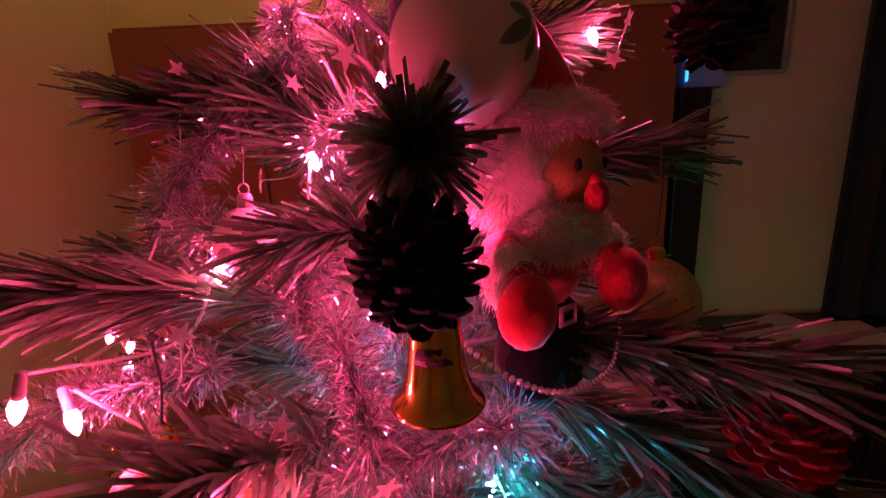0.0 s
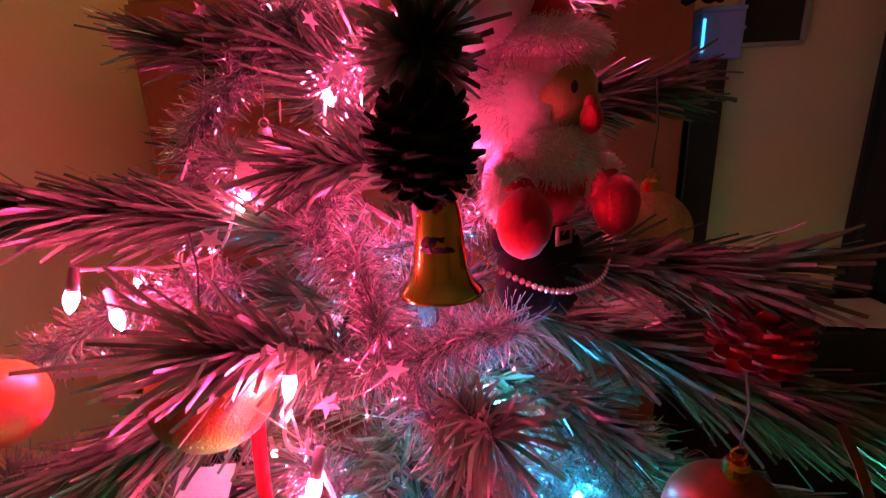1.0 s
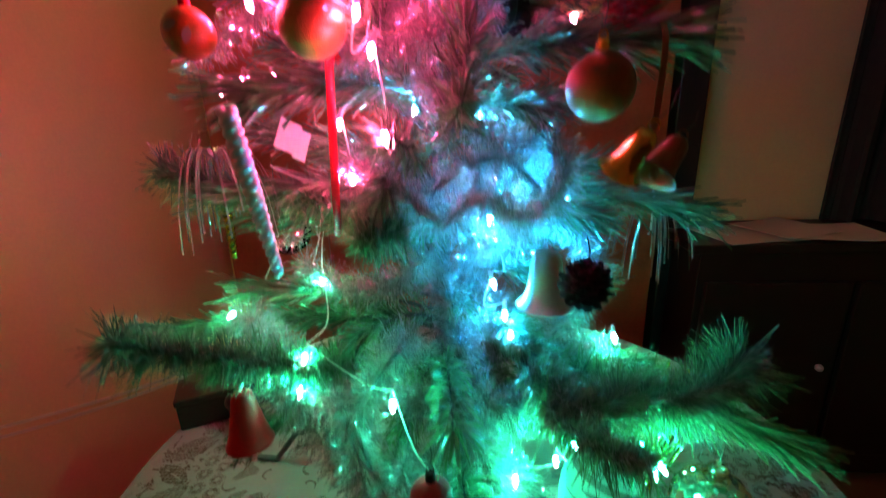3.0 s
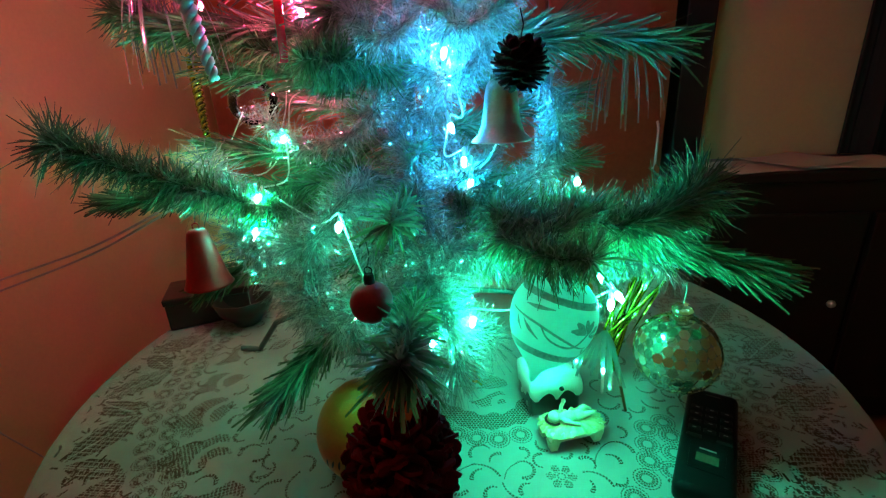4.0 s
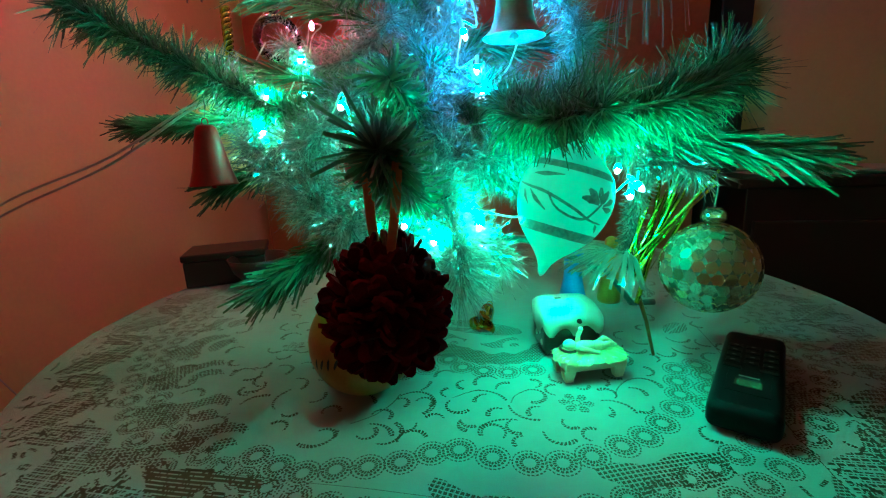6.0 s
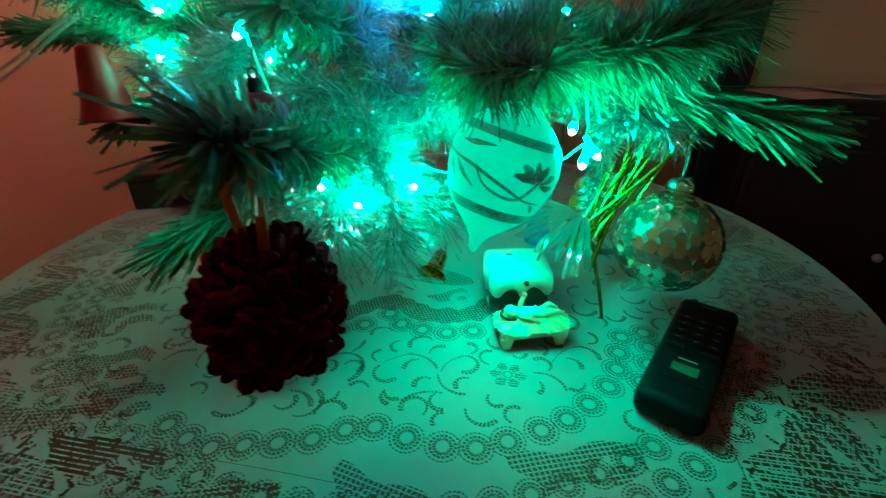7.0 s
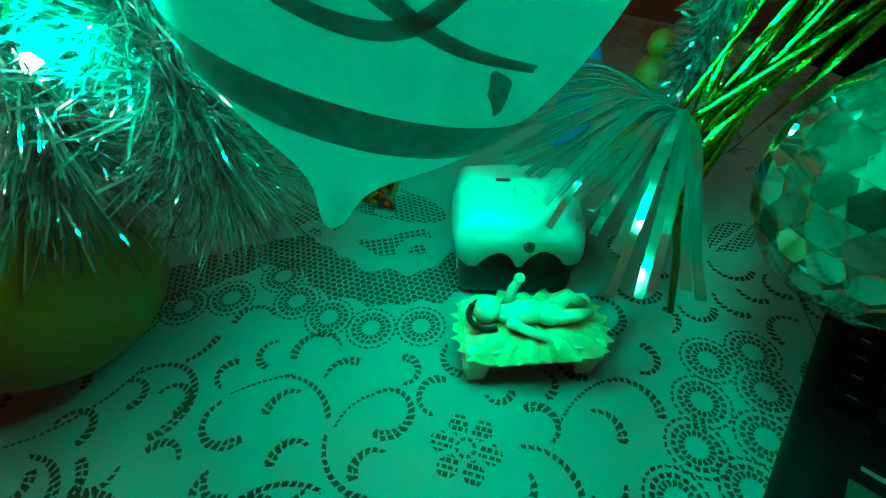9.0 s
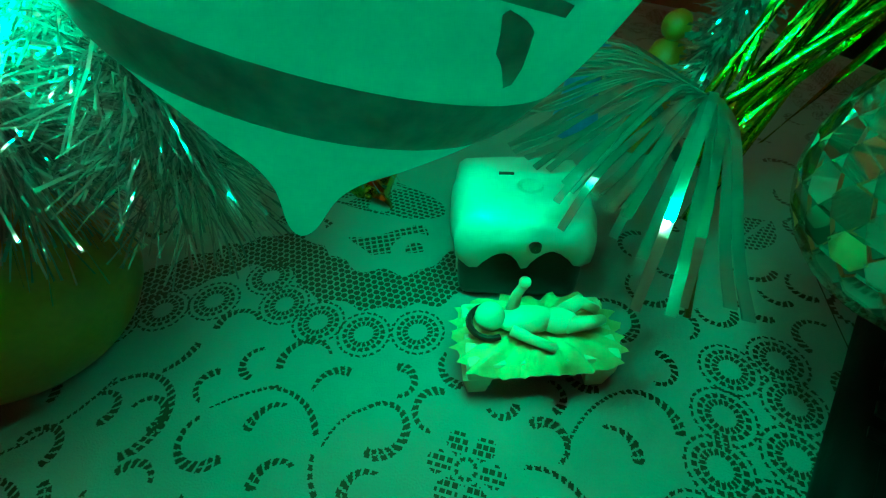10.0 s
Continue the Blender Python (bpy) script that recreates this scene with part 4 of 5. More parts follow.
# bulbs left of x -0.19 or above z 1.5 are added as fill
bulb_string("pink_light_string", "string of glowing pink mini bulbs, some added, on a pale wire", (
    (-0.018, -0.018, 1.432), (-0.072, -0.034, 1.374), (-0.110, -0.118, 1.346), (-0.106, -0.102, 1.330), (-0.012, -0.136, 1.314), (0.002, -0.159, 1.285),
    (0.005, -0.146, 1.227), (-0.046, -0.066, 1.186), (-0.058, -0.048, 1.237), (0.004, -0.001, 1.331), (0.021, 0.0, 1.475), (0.163, -0.030, 1.322),
    (0.150, 0.03, 1.500), (-0.045, 0.04, 1.516), (0.040, 0.042, 1.560), (0.06, -0.04, 1.395), (-0.121, 0.048, 1.127), (-0.205, 0.06, 1.29), (-0.250, 0.17, 1.30), (-0.265, 0.13, 1.24), (-0.255, 0.10, 1.28), (-0.200, 0.14, 1.30), (-0.03, 0.02, 1.62)), M_PINK, M_GLAREPINK)
bulb_string("blue_light_string", "string of glowing blue mini bulbs on a pale wire", (
    (0.012, -0.015, 1.248), (0.075, -0.045, 1.240), (0.128, -0.058, 1.180), (0.086, -0.062, 1.144), (0.090, -0.060, 1.120), (0.089, -0.062, 1.076), (0.101, -0.064, 1.042), (0.107, -0.066, 1.020), (0.150, -0.02, 1.09)), M_BLUE, M_GLAREBLUE)
# bulbs hidden behind the drop, by the right branch and low left are added
bulb_string("green_light_string", "string of glowing green mini bulbs, some added, on a pale wire", (
    (-0.204, -0.046, 1.033), (-0.132, 0.03, 1.042), (-0.098, -0.036, 1.070), (-0.096, -0.110, 1.018), (-0.001, -0.165, 1.005), (0.050, -0.174, 0.907), (0.071, -0.162, 0.891),
    (0.108, -0.135, 0.899), (0.165, -0.128, 0.935), (0.230, -0.152, 0.925), (0.222, -0.140, 0.945), (0.237, -0.148, 0.931), (0.252, -0.080, 0.962), (0.205, -0.052, 0.993), (-0.100, -0.125, 0.990), (0.186, -0.134, 0.920), (0.150, -0.115, 0.905), (-0.093, -0.12, 1.023), (0.213, -0.066, 1.017), (-0.028, -0.084, 0.987)), M_GREEN, M_GLAREGREEN, 1.0)


# ---- ornaments ----
def hook(parent, top, up=0.03, mat=None):
    """A thread loop from an ornament's cap up into the branches."""
    part("thread", tube([(0, 0, top), (0.002, 0.001, top + up * 0.5), (0, 0.003, top + up)], 0.0005, 5), mat or M_STEM, parent)


def cap(parent, z, r=0.005, mat=None):
    c = part("cap", lathe([(0.0001, z + 0.007), (r * 0.8, z + 0.007), (r, z + 0.005), (r * 1.05, z - 0.001), (r, z - 0.002)], 16), mat or M_GOLD, parent, "small metal cap")
    part("ring", tube([(0.003 * math.cos(a), 0, z + 0.0095 + 0.003 * math.sin(a)) for a in np.linspace(0, 6.2, 12)], 0.0005, 5), mat or M_GOLD, c)


def leaf_patch(sphere_r, turn, height, length, width, tilt, lift=0.0003):
    """A leaf shape lying on a sphere at the given turn (degrees, 0 faces -y) and height angle."""
    v, f = [], []
    n = 10
    for k in range(n + 1):
        u = k / n * 2 - 1
        for s in (-1, 1):
            w = width * (1 - u * u) ** 0.7 * s
            a = u * length * math.cos(tilt) - w * math.sin(tilt)
            b = u * length * math.sin(tilt) + w * math.cos(tilt)
            az, el = math.radians(turn) + a / sphere_r, math.radians(height) + b / sphere_r
            r = sphere_r + lift
            v.append((r * math.cos(el) * math.sin(az), -r * math.cos(el) * math.cos(az), r * math.sin(el)))
    for k in range(n):
        f.append((2 * k, 2 * k + 2, 2 * k + 3, 2 * k + 1))
    return v, f


def bauble(name, label, at, r, mat, leaves=(), up=0.03, capmat=None, category="bauble"):
    b = thing(name, label, category, "baubles", at)
    smooth(part("ball", ball(r, 48, 24), mat, b))
    cap(b, r, max(0.004, r * 0.2), capmat)
    hook(b, r + 0.012, up)
    for turn, height, ln, wd, tilt in leaves:
        part("painted_leaf", leaf_patch(r, turn, height, ln, wd, tilt), M_LEAFGREY, b)
    return b


def bell(name, label, at, r, h, mat, tilt=(0, 0), up=0.02, spots=False, clapper=True, straight=False):
    b = thing(name, label, "bell ornament", "bells", at)
    b.rotation_euler = (radians(tilt[0]), radians(tilt[1]), 0)
    prof = [(0.0001, 0.5), (0.18, 0.5), (0.34, 0.46), (0.46, 0.38), (0.52, 0.25), (0.57, 0.0), (0.64, -0.22), (0.76, -0.38), (0.95, -0.47), (1.0, -0.5),
            (0.96, -0.5), (0.72, -0.36), (0.60, -0.2), (0.52, 0.02), (0.46, 0.3), (0.0001, 0.42)]
    if straight:
        prof = [(0.0001, 0.5), (0.30, 0.5), (0.40, 0.46), (0.47, 0.36), (0.62, 0.05), (0.78, -0.25), (0.94, -0.46), (1.0, -0.5), (0.95, -0.5), (0.74, -0.25), (0.56, 0.05), (0.42, 0.36), (0.0001, 0.42)]
    smooth(part("bell_shell", lathe([(q * r, z * h) for q, z in prof], 40), mat, b))
    part("loop", tube([(0.0035 * math.cos(a), 0, 0.5 * h + 0.003 + 0.0035 * math.sin(a)) for a in np.linspace(-0.6, 3.8, 10)], 0.0007, 6), mat, b)
    if clapper:
        part("clapper", joined(tube([(0, 0, 0.3 * h), (0, 0, -0.45 * h)], 0.0008, 5), moved(ball(r * 0.16, 12, 8), Matrix.Translation((0, 0, -0.5 * h)))), mat, b)
    if spots:
        for k in range(7):
            part("dark_spot", moved(leaf_patch(r * 0.585, -30 + 17 * (k % 4), (-8, 12, 25)[k % 3], 0.0028, 0.0016, k), Matrix.Identity(4)), M_INK, b)
    hook(b, 0.5 * h + 0.006, up)
    return b


def pine_cone(name, label, at, r, h, mat, n=90, seed=1, scale=0.40, up=0.02, ribbon=None, flare=0.75, twist=0.15, wide=1.0, ragged=0.0):
    """Overlapping woody scales set in a spiral round a core."""
    c = thing(name, label, "pine cone", "cones", at)
    smooth(part("core", moved(ball(r * 0.72, 20, 12, h / r / 2), Matrix.Identity(4)), mat, c))
    rng = random.Random(seed)
    geos = []
    leaf = [(-0.5, 0, 0), (0.5, 0, 0), (-0.62, 0.55, 0.05), (0.62, 0.55, 0.05), (-0.35, 1.0, 0.16), (0.35, 1.0, 0.16), (0, 1.12, 0.2),
            (-0.5, 0, -0.2), (0.5, 0, -0.2), (-0.6, 0.55, -0.18), (0.6, 0.55, -0.18), (-0.35, 1.0, 0.0), (0.35, 1.0, 0.0), (0, 1.12, 0.02)]
    faces = [(0, 1, 3, 2), (2, 3, 5, 4), (4, 5, 6), (7, 9, 10, 8), (9, 11, 12, 10), (11, 13, 12), (0, 2, 9, 7), (2, 4, 11, 9), (4, 6, 13, 11), (1, 8, 10, 3), (3, 10, 12, 5), (5, 12, 13, 6)]
    for k in range(n):
        u = (k + 0.5) / n * 1.9 - 0.95
        a = k * 2.39996
        rad = math.sqrt(max(0.02, 1 - u * u))
        s = r * scale * (0.75 + 0.35 * rad) * rng.uniform(0.9, 1.1)
        d = Vector((math.cos(a) * rad, math.sin(a) * rad, u * flare - 0.15 * (1 - flare))).normalized()
        push = 0.66 + rng.uniform(-0.5, 1.0) * ragged
        a += rng.uniform(-1, 1) * ragged
        m = Matrix.Translation((math.cos(a) * rad * r * push, math.sin(a) * rad * r * push, u * h * (0.42 + push - 0.66))) @ d.to_track_quat("Y", "Z").to_matrix().to_4x4() @ Matrix.Rotation(rng.uniform(-twist, twist), 4, "Y") @ Matrix.Rotation(rng.uniform(-twist, twist) * 0.35, 4, "X") @ Matrix.Diagonal((s * wide, s, s, 1))
        geos.append(moved((leaf, faces), m))
    ob = part("cone_scale_cover", joined(*geos), mat, c)
    ob["kind"] = "stuff"
    if ribbon:
        rr = [Vector(p) for p in ribbon]
        for dx in (-0.003, 0.004):
            v, f = [], []
            pts = spline([rr[0] + Vector((dx, 0, 0)), rr[1] + Vector((dx * 2, 0, 0)), rr[2] + Vector((dx * 2.5, 0, 0))], 6)
            for p in pts:
                v += [(p[0] - 0.0028, p[1], p[2]), (p[0] + 0.0028, p[1], p[2]), (p[0] + 0.0028, p[1] + 0.0006, p[2]), (p[0] - 0.0028, p[1] + 0.0006, p[2])]
            for k in range(len(pts) - 1):
                for j in range(4):
                    f.append((4 * k + j, 4 * k + (j + 1) % 4, 4 * k + 4 + (j + 1) % 4, 4 * k + 4 + j))
            part("ribbon", (v, f), M_RIBBON, c, "orange-red hanging ribbon")
    else:
        hook(c, h * 0.45, up, M_CONE)
    return c


LEAVES = ((38, 4, 0.010, 0.0032, 0.5), (45, 18, 0.007, 0.0026, -0.2), (52, -4, 0.007, 0.0024, 1.0))
bauble("pearl_bauble", "large pearl white bauble with painted grey leaves", (0.065, -0.069, 1.473), 0.0310, M_WHITEBALL, LEAVES, capmat=M_SILVER)
bauble("leaf_bauble", "small white glass bauble with dark painted leaves", (-0.056, -0.024, 1.388), 0.0200, M_WHITEBALL,
       ((-5, -5, 0.009, 0.0028, 0.2), (20, 6, 0.007, 0.0022, -0.4), (-28, -10, 0.007, 0.002, 0.7)), capmat=M_SILVER)
bauble("gold_bauble", "satin gold bauble catching pink light", (-0.047, -0.130, 1.308), 0.0250, M_MATGOLD)
bauble("orange_bauble", "orange painted bauble with faint darker flowers", (-0.140, -0.134, 1.305), 0.0185, M_ORANGE,
       ((-10, 10, 0.006, 0.0035, 0.3), (25, -12, 0.006, 0.003, 1.2)), capmat=M_REDGLOSS)
bauble("amber_bauble", "amber gold satin bauble among dry-looking needles", (0.159, -0.149, 1.256), 0.0235, M_AMBER)
bauble("glitter_bauble", "gold glitter bauble on a twisted thread", (0.170, -0.029, 1.346), 0.0250, M_GOLDGLITTER, up=0.05)
bauble("wooden_bauble", "small dull red bauble half hidden by needles", (0.035, -0.213, 0.958), 0.0165, M_DULLRED, up=0.02, capmat=M_CONE)
bauble("clear_bauble", "clear glass bauble with tinsel shreds inside", (-0.160, 0.028, 1.110), 0.0290, M_CLEAR, up=0.03, capmat=M_CONE)
cb = bpy.data.objects["clear_bauble"]
rng = np.random.default_rng(21)
rr = rng.normal(size=(160, 3)) * np.array((0.010, 0.010, 0.006)) + np.array((0.002, 0, -0.012))
fast_mesh("tinsel_shred", *crimped(rr, rng.normal(size=(160, 3)), 0.005 + 0.004 * rng.random(160), np.full(160, 0.0014), rng), M_TINSEL, cb)
bell("gold_bell", "shiny gold bell with dark spots", (0.050, -0.126, 1.368), 0.0168, 0.040, M_GOLD, spots=True)
bell("silver_bell", "matt silver bell ornament hanging from a branch", (0.138, -0.085, 1.090), 0.0285, 0.056, M_SILVER)
bell("red_bell", "glossy red bell ornament hanging from a low branch", (-0.150, -0.140, 0.970), 0.0225, 0.056, M_REDGLOSS, straight=True)
bell("brass_bell", "brownish gold bell ornament on a side branch", (0.176, -0.178, 1.214), 0.0165, 0.034, M_GOLD, (25, 25))
bell("brass_bell", "brownish gold bell ornament on a side branch", (0.203, -0.165, 1.208), 0.0165, 0.034, M_AMBER, (-20, 40))
gb = bell("table_bell", "small gold bell lying on the lace tablecloth", (0.100, -0.020, 0.765), 0.0165, 0.034, M_GOLD, (-62, 25), up=0.01)
pine_cone("dark_cone", "dark brown pine cone hanging on a branch", (0.047, -0.150, 1.405), 0.0165, 0.036, M_CONE, 80, 1)
pine_cone("dark_cone", "dark brown pine cone hanging by the silver bell", (0.149, -0.184, 1.122), 0.0175, 0.032, M_CONE, 70, 2)
pine_cone("dark_cone", "dark brown pine cone high on the tree", (0.182, -0.046, 1.485), 0.0190, 0.036, M_CONE, 70, 3)
pine_cone("red_cone", "red painted pine cone on a side branch", (0.190, -0.106, 1.315), 0.0190, 0.036, M_REDCONE, 70, 4)
pine_cone("burgundy_cone", "large burgundy pine cone ball on an orange ribbon", (0.066, -0.281, 0.874), 0.0325, 0.067, M_REDVELVET, 330, 5, 0.40, flare=1.0, twist=1.3, wide=0.75, ragged=0.16,
          ribbon=((0.0, -0.004, 0.030), (0.004, -0.012, 0.06), (0.008, -0.02, 0.092)))

# big yellow ball with a few dark letters, lying on the cloth
yb = thing("yellow_ball", "large yellow ball with dark lettering lying on the tablecloth", "ball", at=(0.002, -0.170, 0.7990))
smooth(part("ball", ball(0.0490, 56, 28), M_YELLOW, yb))
for k in range(4):
    part("letter_bar", leaf_patch(0.0490, -34 + 9 * k, -6 + 2 * k, 0.006, 0.0013, 1.35 - 0.2 * (k % 2)), M_INK, yb)

# frosted drop ornament
EGG = [(0.0001, -0.061), (0.0026, -0.058), (0.0055, -0.050), (0.0105, -0.043), (0.0190, -0.0345), (0.0268, -0.0255), (0.0322, -0.015), (0.0352, -0.004), (0.0360, 0.006),
       (0.0344, 0.015), (0.0302, 0.0245), (0.0228, 0.0325), (0.0135, 0.040), (0.0060, 0.0455), (0.0035, 0.049), (0.0001, 0.049)]


def egg_r(z):
    return float(np.interp(z, [q[1] for q in EGG], [q[0] for q in EGG]))


def egg_patch(points, widths, lift=0.0004):
    """A painted stroke on the drop: points of (turn in degrees, height), with half widths."""
    p = spline([(a, z * 1000, 0) for a, z in points], 8)
    w = np.interp(np.linspace(0, 1, len(p)), np.linspace(0, 1, len(widths)), widths)
    v, f = [], []
    for k in range(len(p)):
        d = p[min(k + 1, len(p) - 1)] - p[max(k - 1, 0)]
        az, zz = math.radians(p[k][0]), p[k][1] / 1000
        dx, dz = math.radians(d[0]) * 0.033, d[1] / 1000
        ln = math.hypot(dx, dz) + 1e-9
        for s in (-1, 1):
            a, z = az - s * dz / ln * w[k] / 0.033, zz + s * dx / ln * w[k]
            r = egg_r(z) + lift
            v.append((r * math.sin(a), -r * math.cos(a), z))
    for k in range(len(p) - 1):
        f.append((2 * k, 2 * k + 2, 2 * k + 3, 2 * k + 1))
    return v, f


egg = thing("frosted_drop_ornament", "frosted white glass drop ornament with clear bands and painted sprigs", "ornament", at=(0.177, -0.174, 0.923))
egg.rotation_euler = (radians(-8), radians(17), 0)
prof = [tuple(p) for p in spline([(r, z, 0) for r, z in EGG], 5)[:, :2]]
smooth(part("glass_drop", lathe([(max(1e-5, r), z) for r, z in prof], 64), M_FROST, egg))
for z0, z1 in ((-0.0265, -0.0195), (0.0215, 0.0265)):
    smooth(part("band", lathe([(egg_r(z0 + (z1 - z0) * k / 6) + 0.0004, z0 + (z1 - z0) * k / 6) for k in range(7)], 64), M_FROSTBAND, egg, "clear glass band"))
for pts, ws in (
        (((-76, 0.006), (-52, 0.004), (-27, 0.002), (6, -0.004), (30, -0.009), (52, -0.010)), (0.0005, 0.0011, 0.0010, 0.0005)),
        (((-27, 0.003), (-14, -0.006), (6, -0.010), (23, -0.009), (32, -0.002), (38, 0.004)), (0.0006, 0.0010, 0.0009)),
        (((34, 0.003), (22, 0.005), (11, 0.005)), (0.0005, 0.0029, 0.0010)), (((34, 0.004), (24, 0.009), (17, 0.012)), (0.0005, 0.0029, 0.0010)),
        (((37, 0.004), (34, 0.010), (32, 0.015)), (0.0006, 0.0026, 0.0010)), (((39, 0.004), (42, 0.010), (46, 0.014)), (0.0006, 0.0026, 0.0010)),
        (((41, 0.003), (52, 0.007), (60, 0.009)), (0.0005, 0.0024, 0.0008)), (((41, 0.002), (52, 0.001), (61, 0.002)), (0.0005, 0.0022, 0.0008)),
        (((-62, 0.002), (-58, -0.003), (-51, -0.009)), (0.0003, 0.0014, 0.0003)), (((-51, 0.002), (-40, -0.004), (-25, -0.010)), (0.0003, 0.0016, 0.0004)),
        (((-54, 0.014), (-36, 0.015), (-14, 0.017)), (0.0004, 0.0018, 0.0004)), (((42, -0.011), (46, -0.013), (51, -0.017)), (0.0003, 0.0016, 0.0004))):
    part("painted_sprig", egg_patch(pts, ws), M_FROSTBAND, egg)
part("cap", lathe([(0.0001, 0.053), (0.004, 0.053), (0.0048, 0.046), (0.0046, 0.044)], 16), M_SILVER, egg)
hook(egg, 0.053, 0.03)

# clear ball with mirror facets
disco = thing("facet_ball", "clear acrylic ball with hexagonal mirror facets", "bauble", "baubles", at=(0.305, -0.119, 0.856))
smooth(part("inner_ball", ball(0.0372, 40, 20), M_PEARLCORE, disco))
rings = 13
for i in range(rings):
    el = -math.pi / 2 + math.pi * (i + 0.5) / rings
    n = max(3, round(2 * math.pi * math.cos(el) / (math.pi / rings) * 0.98))
    for k in range(n):
        az = 2 * math.pi * (k + 0.5 * (i % 2)) / n
        d = Vector((math.cos(el) * math.cos(az), math.cos(el) * math.sin(az), math.sin(el)))
        hx = lathe([(0.0001, 0.0006), (0.0053, 0.0006), (0.0057, -0.0002)], 6)
        part("facet", hx, M_FACET, disco, at=Matrix.Translation(d * 0.0386) @ d.to_track_quat("Z", "Y").to_matrix().to_4x4())
smooth(part("cap", joined(lathe([(0.0001, 0.052), (0.006, 0.052), (0.0095, 0.048), (0.0100, 0.043), (0.006, 0.0395)], 20), lathe([(0.006, 0.0395), (0.012, 0.038), (0.013, 0.036)], 20)), M_FACET, disco))
hook(disco, 0.052, 0.03)

# plush doll
def plush_doll():
    rng = np.random.default_rng(5)
    geos, mats = [], []

    def add(geo, slot):
        geos.append(geo)
        mats.extend([slot] * len(geo[1]))

    def blob(c, rx, ry, rz, slot, n=28, m=16, rough=0.0):
        g = ball(1.0, n, m)
        v = []
        for p in g[0]:
            s = 1 + rough * noise.noise(Vector(p) * 4 + Vector(c) * 90)
            v.append((c[0] + p[0] * rx * s, c[1] + p[1] * ry * s, c[2] + p[2] * rz * s))
        add((v, g[1]), slot)

    def fuzz(c, rx, ry, rz, n, slot, length=0.007, gate=None):
        d = rng.normal(size=(n, 3))
        d /= np.linalg.norm(d, axis=1, keepdims=True)
        if gate:
            d = d[[bool(gate(q)) for q in d]]
        roots = np.array(c) + d * np.array([rx, ry, rz])
        add(tuple(blades(roots, d + rng.normal(size=d.shape) * 0.4, length * (0.6 + 0.6 * rng.random(len(d))), np.full(len(d), 0.0004), rng, 0.25, 0.3)), slot)

    blob((0, 0.003, 0), 0.034, 0.031, 0.033, 1, rough=0.12)                # furry head
    fuzz((0, 0.004, 0), 0.033, 0.030, 0.032, 7500, 1, 0.0065, lambda q: q[1] > -0.50 or q[2] < -0.60 or q[2] > 0.55)
    blob((0.002, -0.014, -0.001), 0.0215, 0.0195, 0.0185, 2, rough=0.04)     # face
    blob((0, -0.017, -0.027), 0.024, 0.016, 0.014, 1, rough=0.15)      # beard
    fuzz((0, -0.017, -0.027), 0.023, 0.015, 0.013, 3200, 1, 0.0065)
    blob((0, -0.004, 0.023), 0.032, 0.029, 0.012, 1, rough=0.15)       # brim
    fuzz((0, -0.004, 0.023), 0.031, 0.028, 0.011, 4200, 1, 0.0065)
    blob((0.001, -0.0355, -0.012), 0.0050, 0.0055, 0.0072, 0)               # nose
    blob((0.001, -0.0345, -0.006), 0.0030, 0.0035, 0.0045, 0, 14, 8)
    for s in (-1, 1):
        blob((s * 0.009 + 0.002, -0.0318, 0.002), 0.0018, 0.0014, 0.0028, 3, 10, 6)
    cone = spline([(0, 0, 0.022), (-0.004, 0.003, 0.045), (-0.012, 0.008, 0.066), (-0.018, 0.010, 0.078)], 4)
    add(tube([tuple(p) for p in cone], [0.025 - 0.021 * k / (len(cone) - 1) for k in range(len(cone))], 20), 0)
    blob((0, 0.002, -0.050), 0.0285, 0.023, 0.026, 0, rough=0.06)     # body
    for s in (-1, 1):
        add(tube([(s * 0.022, -0.004, -0.036), (s * 0.031, -0.014, -0.044), (s * 0.033, -0.022, -0.049)], [0.012, 0.0125, 0.012], 14), 0)
        blob((s * 0.0335, -0.018, -0.044), 0.0145, 0.008, 0.0145, 1, rough=0.2)
        fuzz((s * 0.0335, -0.018, -0.044), 0.014, 0.008, 0.014, 700, 1, 0.004)
        blob((s * 0.034, -0.029, -0.057), 0.0140, 0.011, 0.0165, 0, rough=0.05)
        blob((s * 0.012, -0.008, -0.093), 0.016, 0.017, 0.027, 3)
    blob((0, 0, -0.074), 0.0245, 0.021, 0.014, 3)
    v, f = [], []
    for q in ((-0.006, -0.0225, -0.074), (0.006, -0.0225, -0.074), (0.006, -0.0225, -0.064), (-0.006, -0.0225, -0.064)):
        v.append(q)
    for q in ((-0.0035, -0.0225, -0.0715), (0.0035, -0.0225, -0.0715), (0.0035, -0.0225, -0.0665), (-0.0035, -0.0225, -0.0665)):
        v.append(q)
    add((v + [(a, b - 0.001, c) for a, b, c in v], [(8, 9, 13, 12), (9, 10, 14, 13), (10, 11, 15, 14), (11, 8, 12, 15), (0, 1, 9, 8), (1, 2, 10, 9), (2, 3, 11, 10), (3, 0, 8, 11)]), 4)
    ob = part("plush_doll", joined(*geos), [M_PLUSHRED, M_FUR, M_SKIN, M_BLACKFELT, M_SILVER], at=pose(0.098, -0.050, 1.424, 0, 0, 36))
    ob.data.polygons.foreach_set("material_index", mats)
    return tagged(smooth(ob), "red and white plush doll with fluffy white beard in the branches", "doll")


plush_doll()

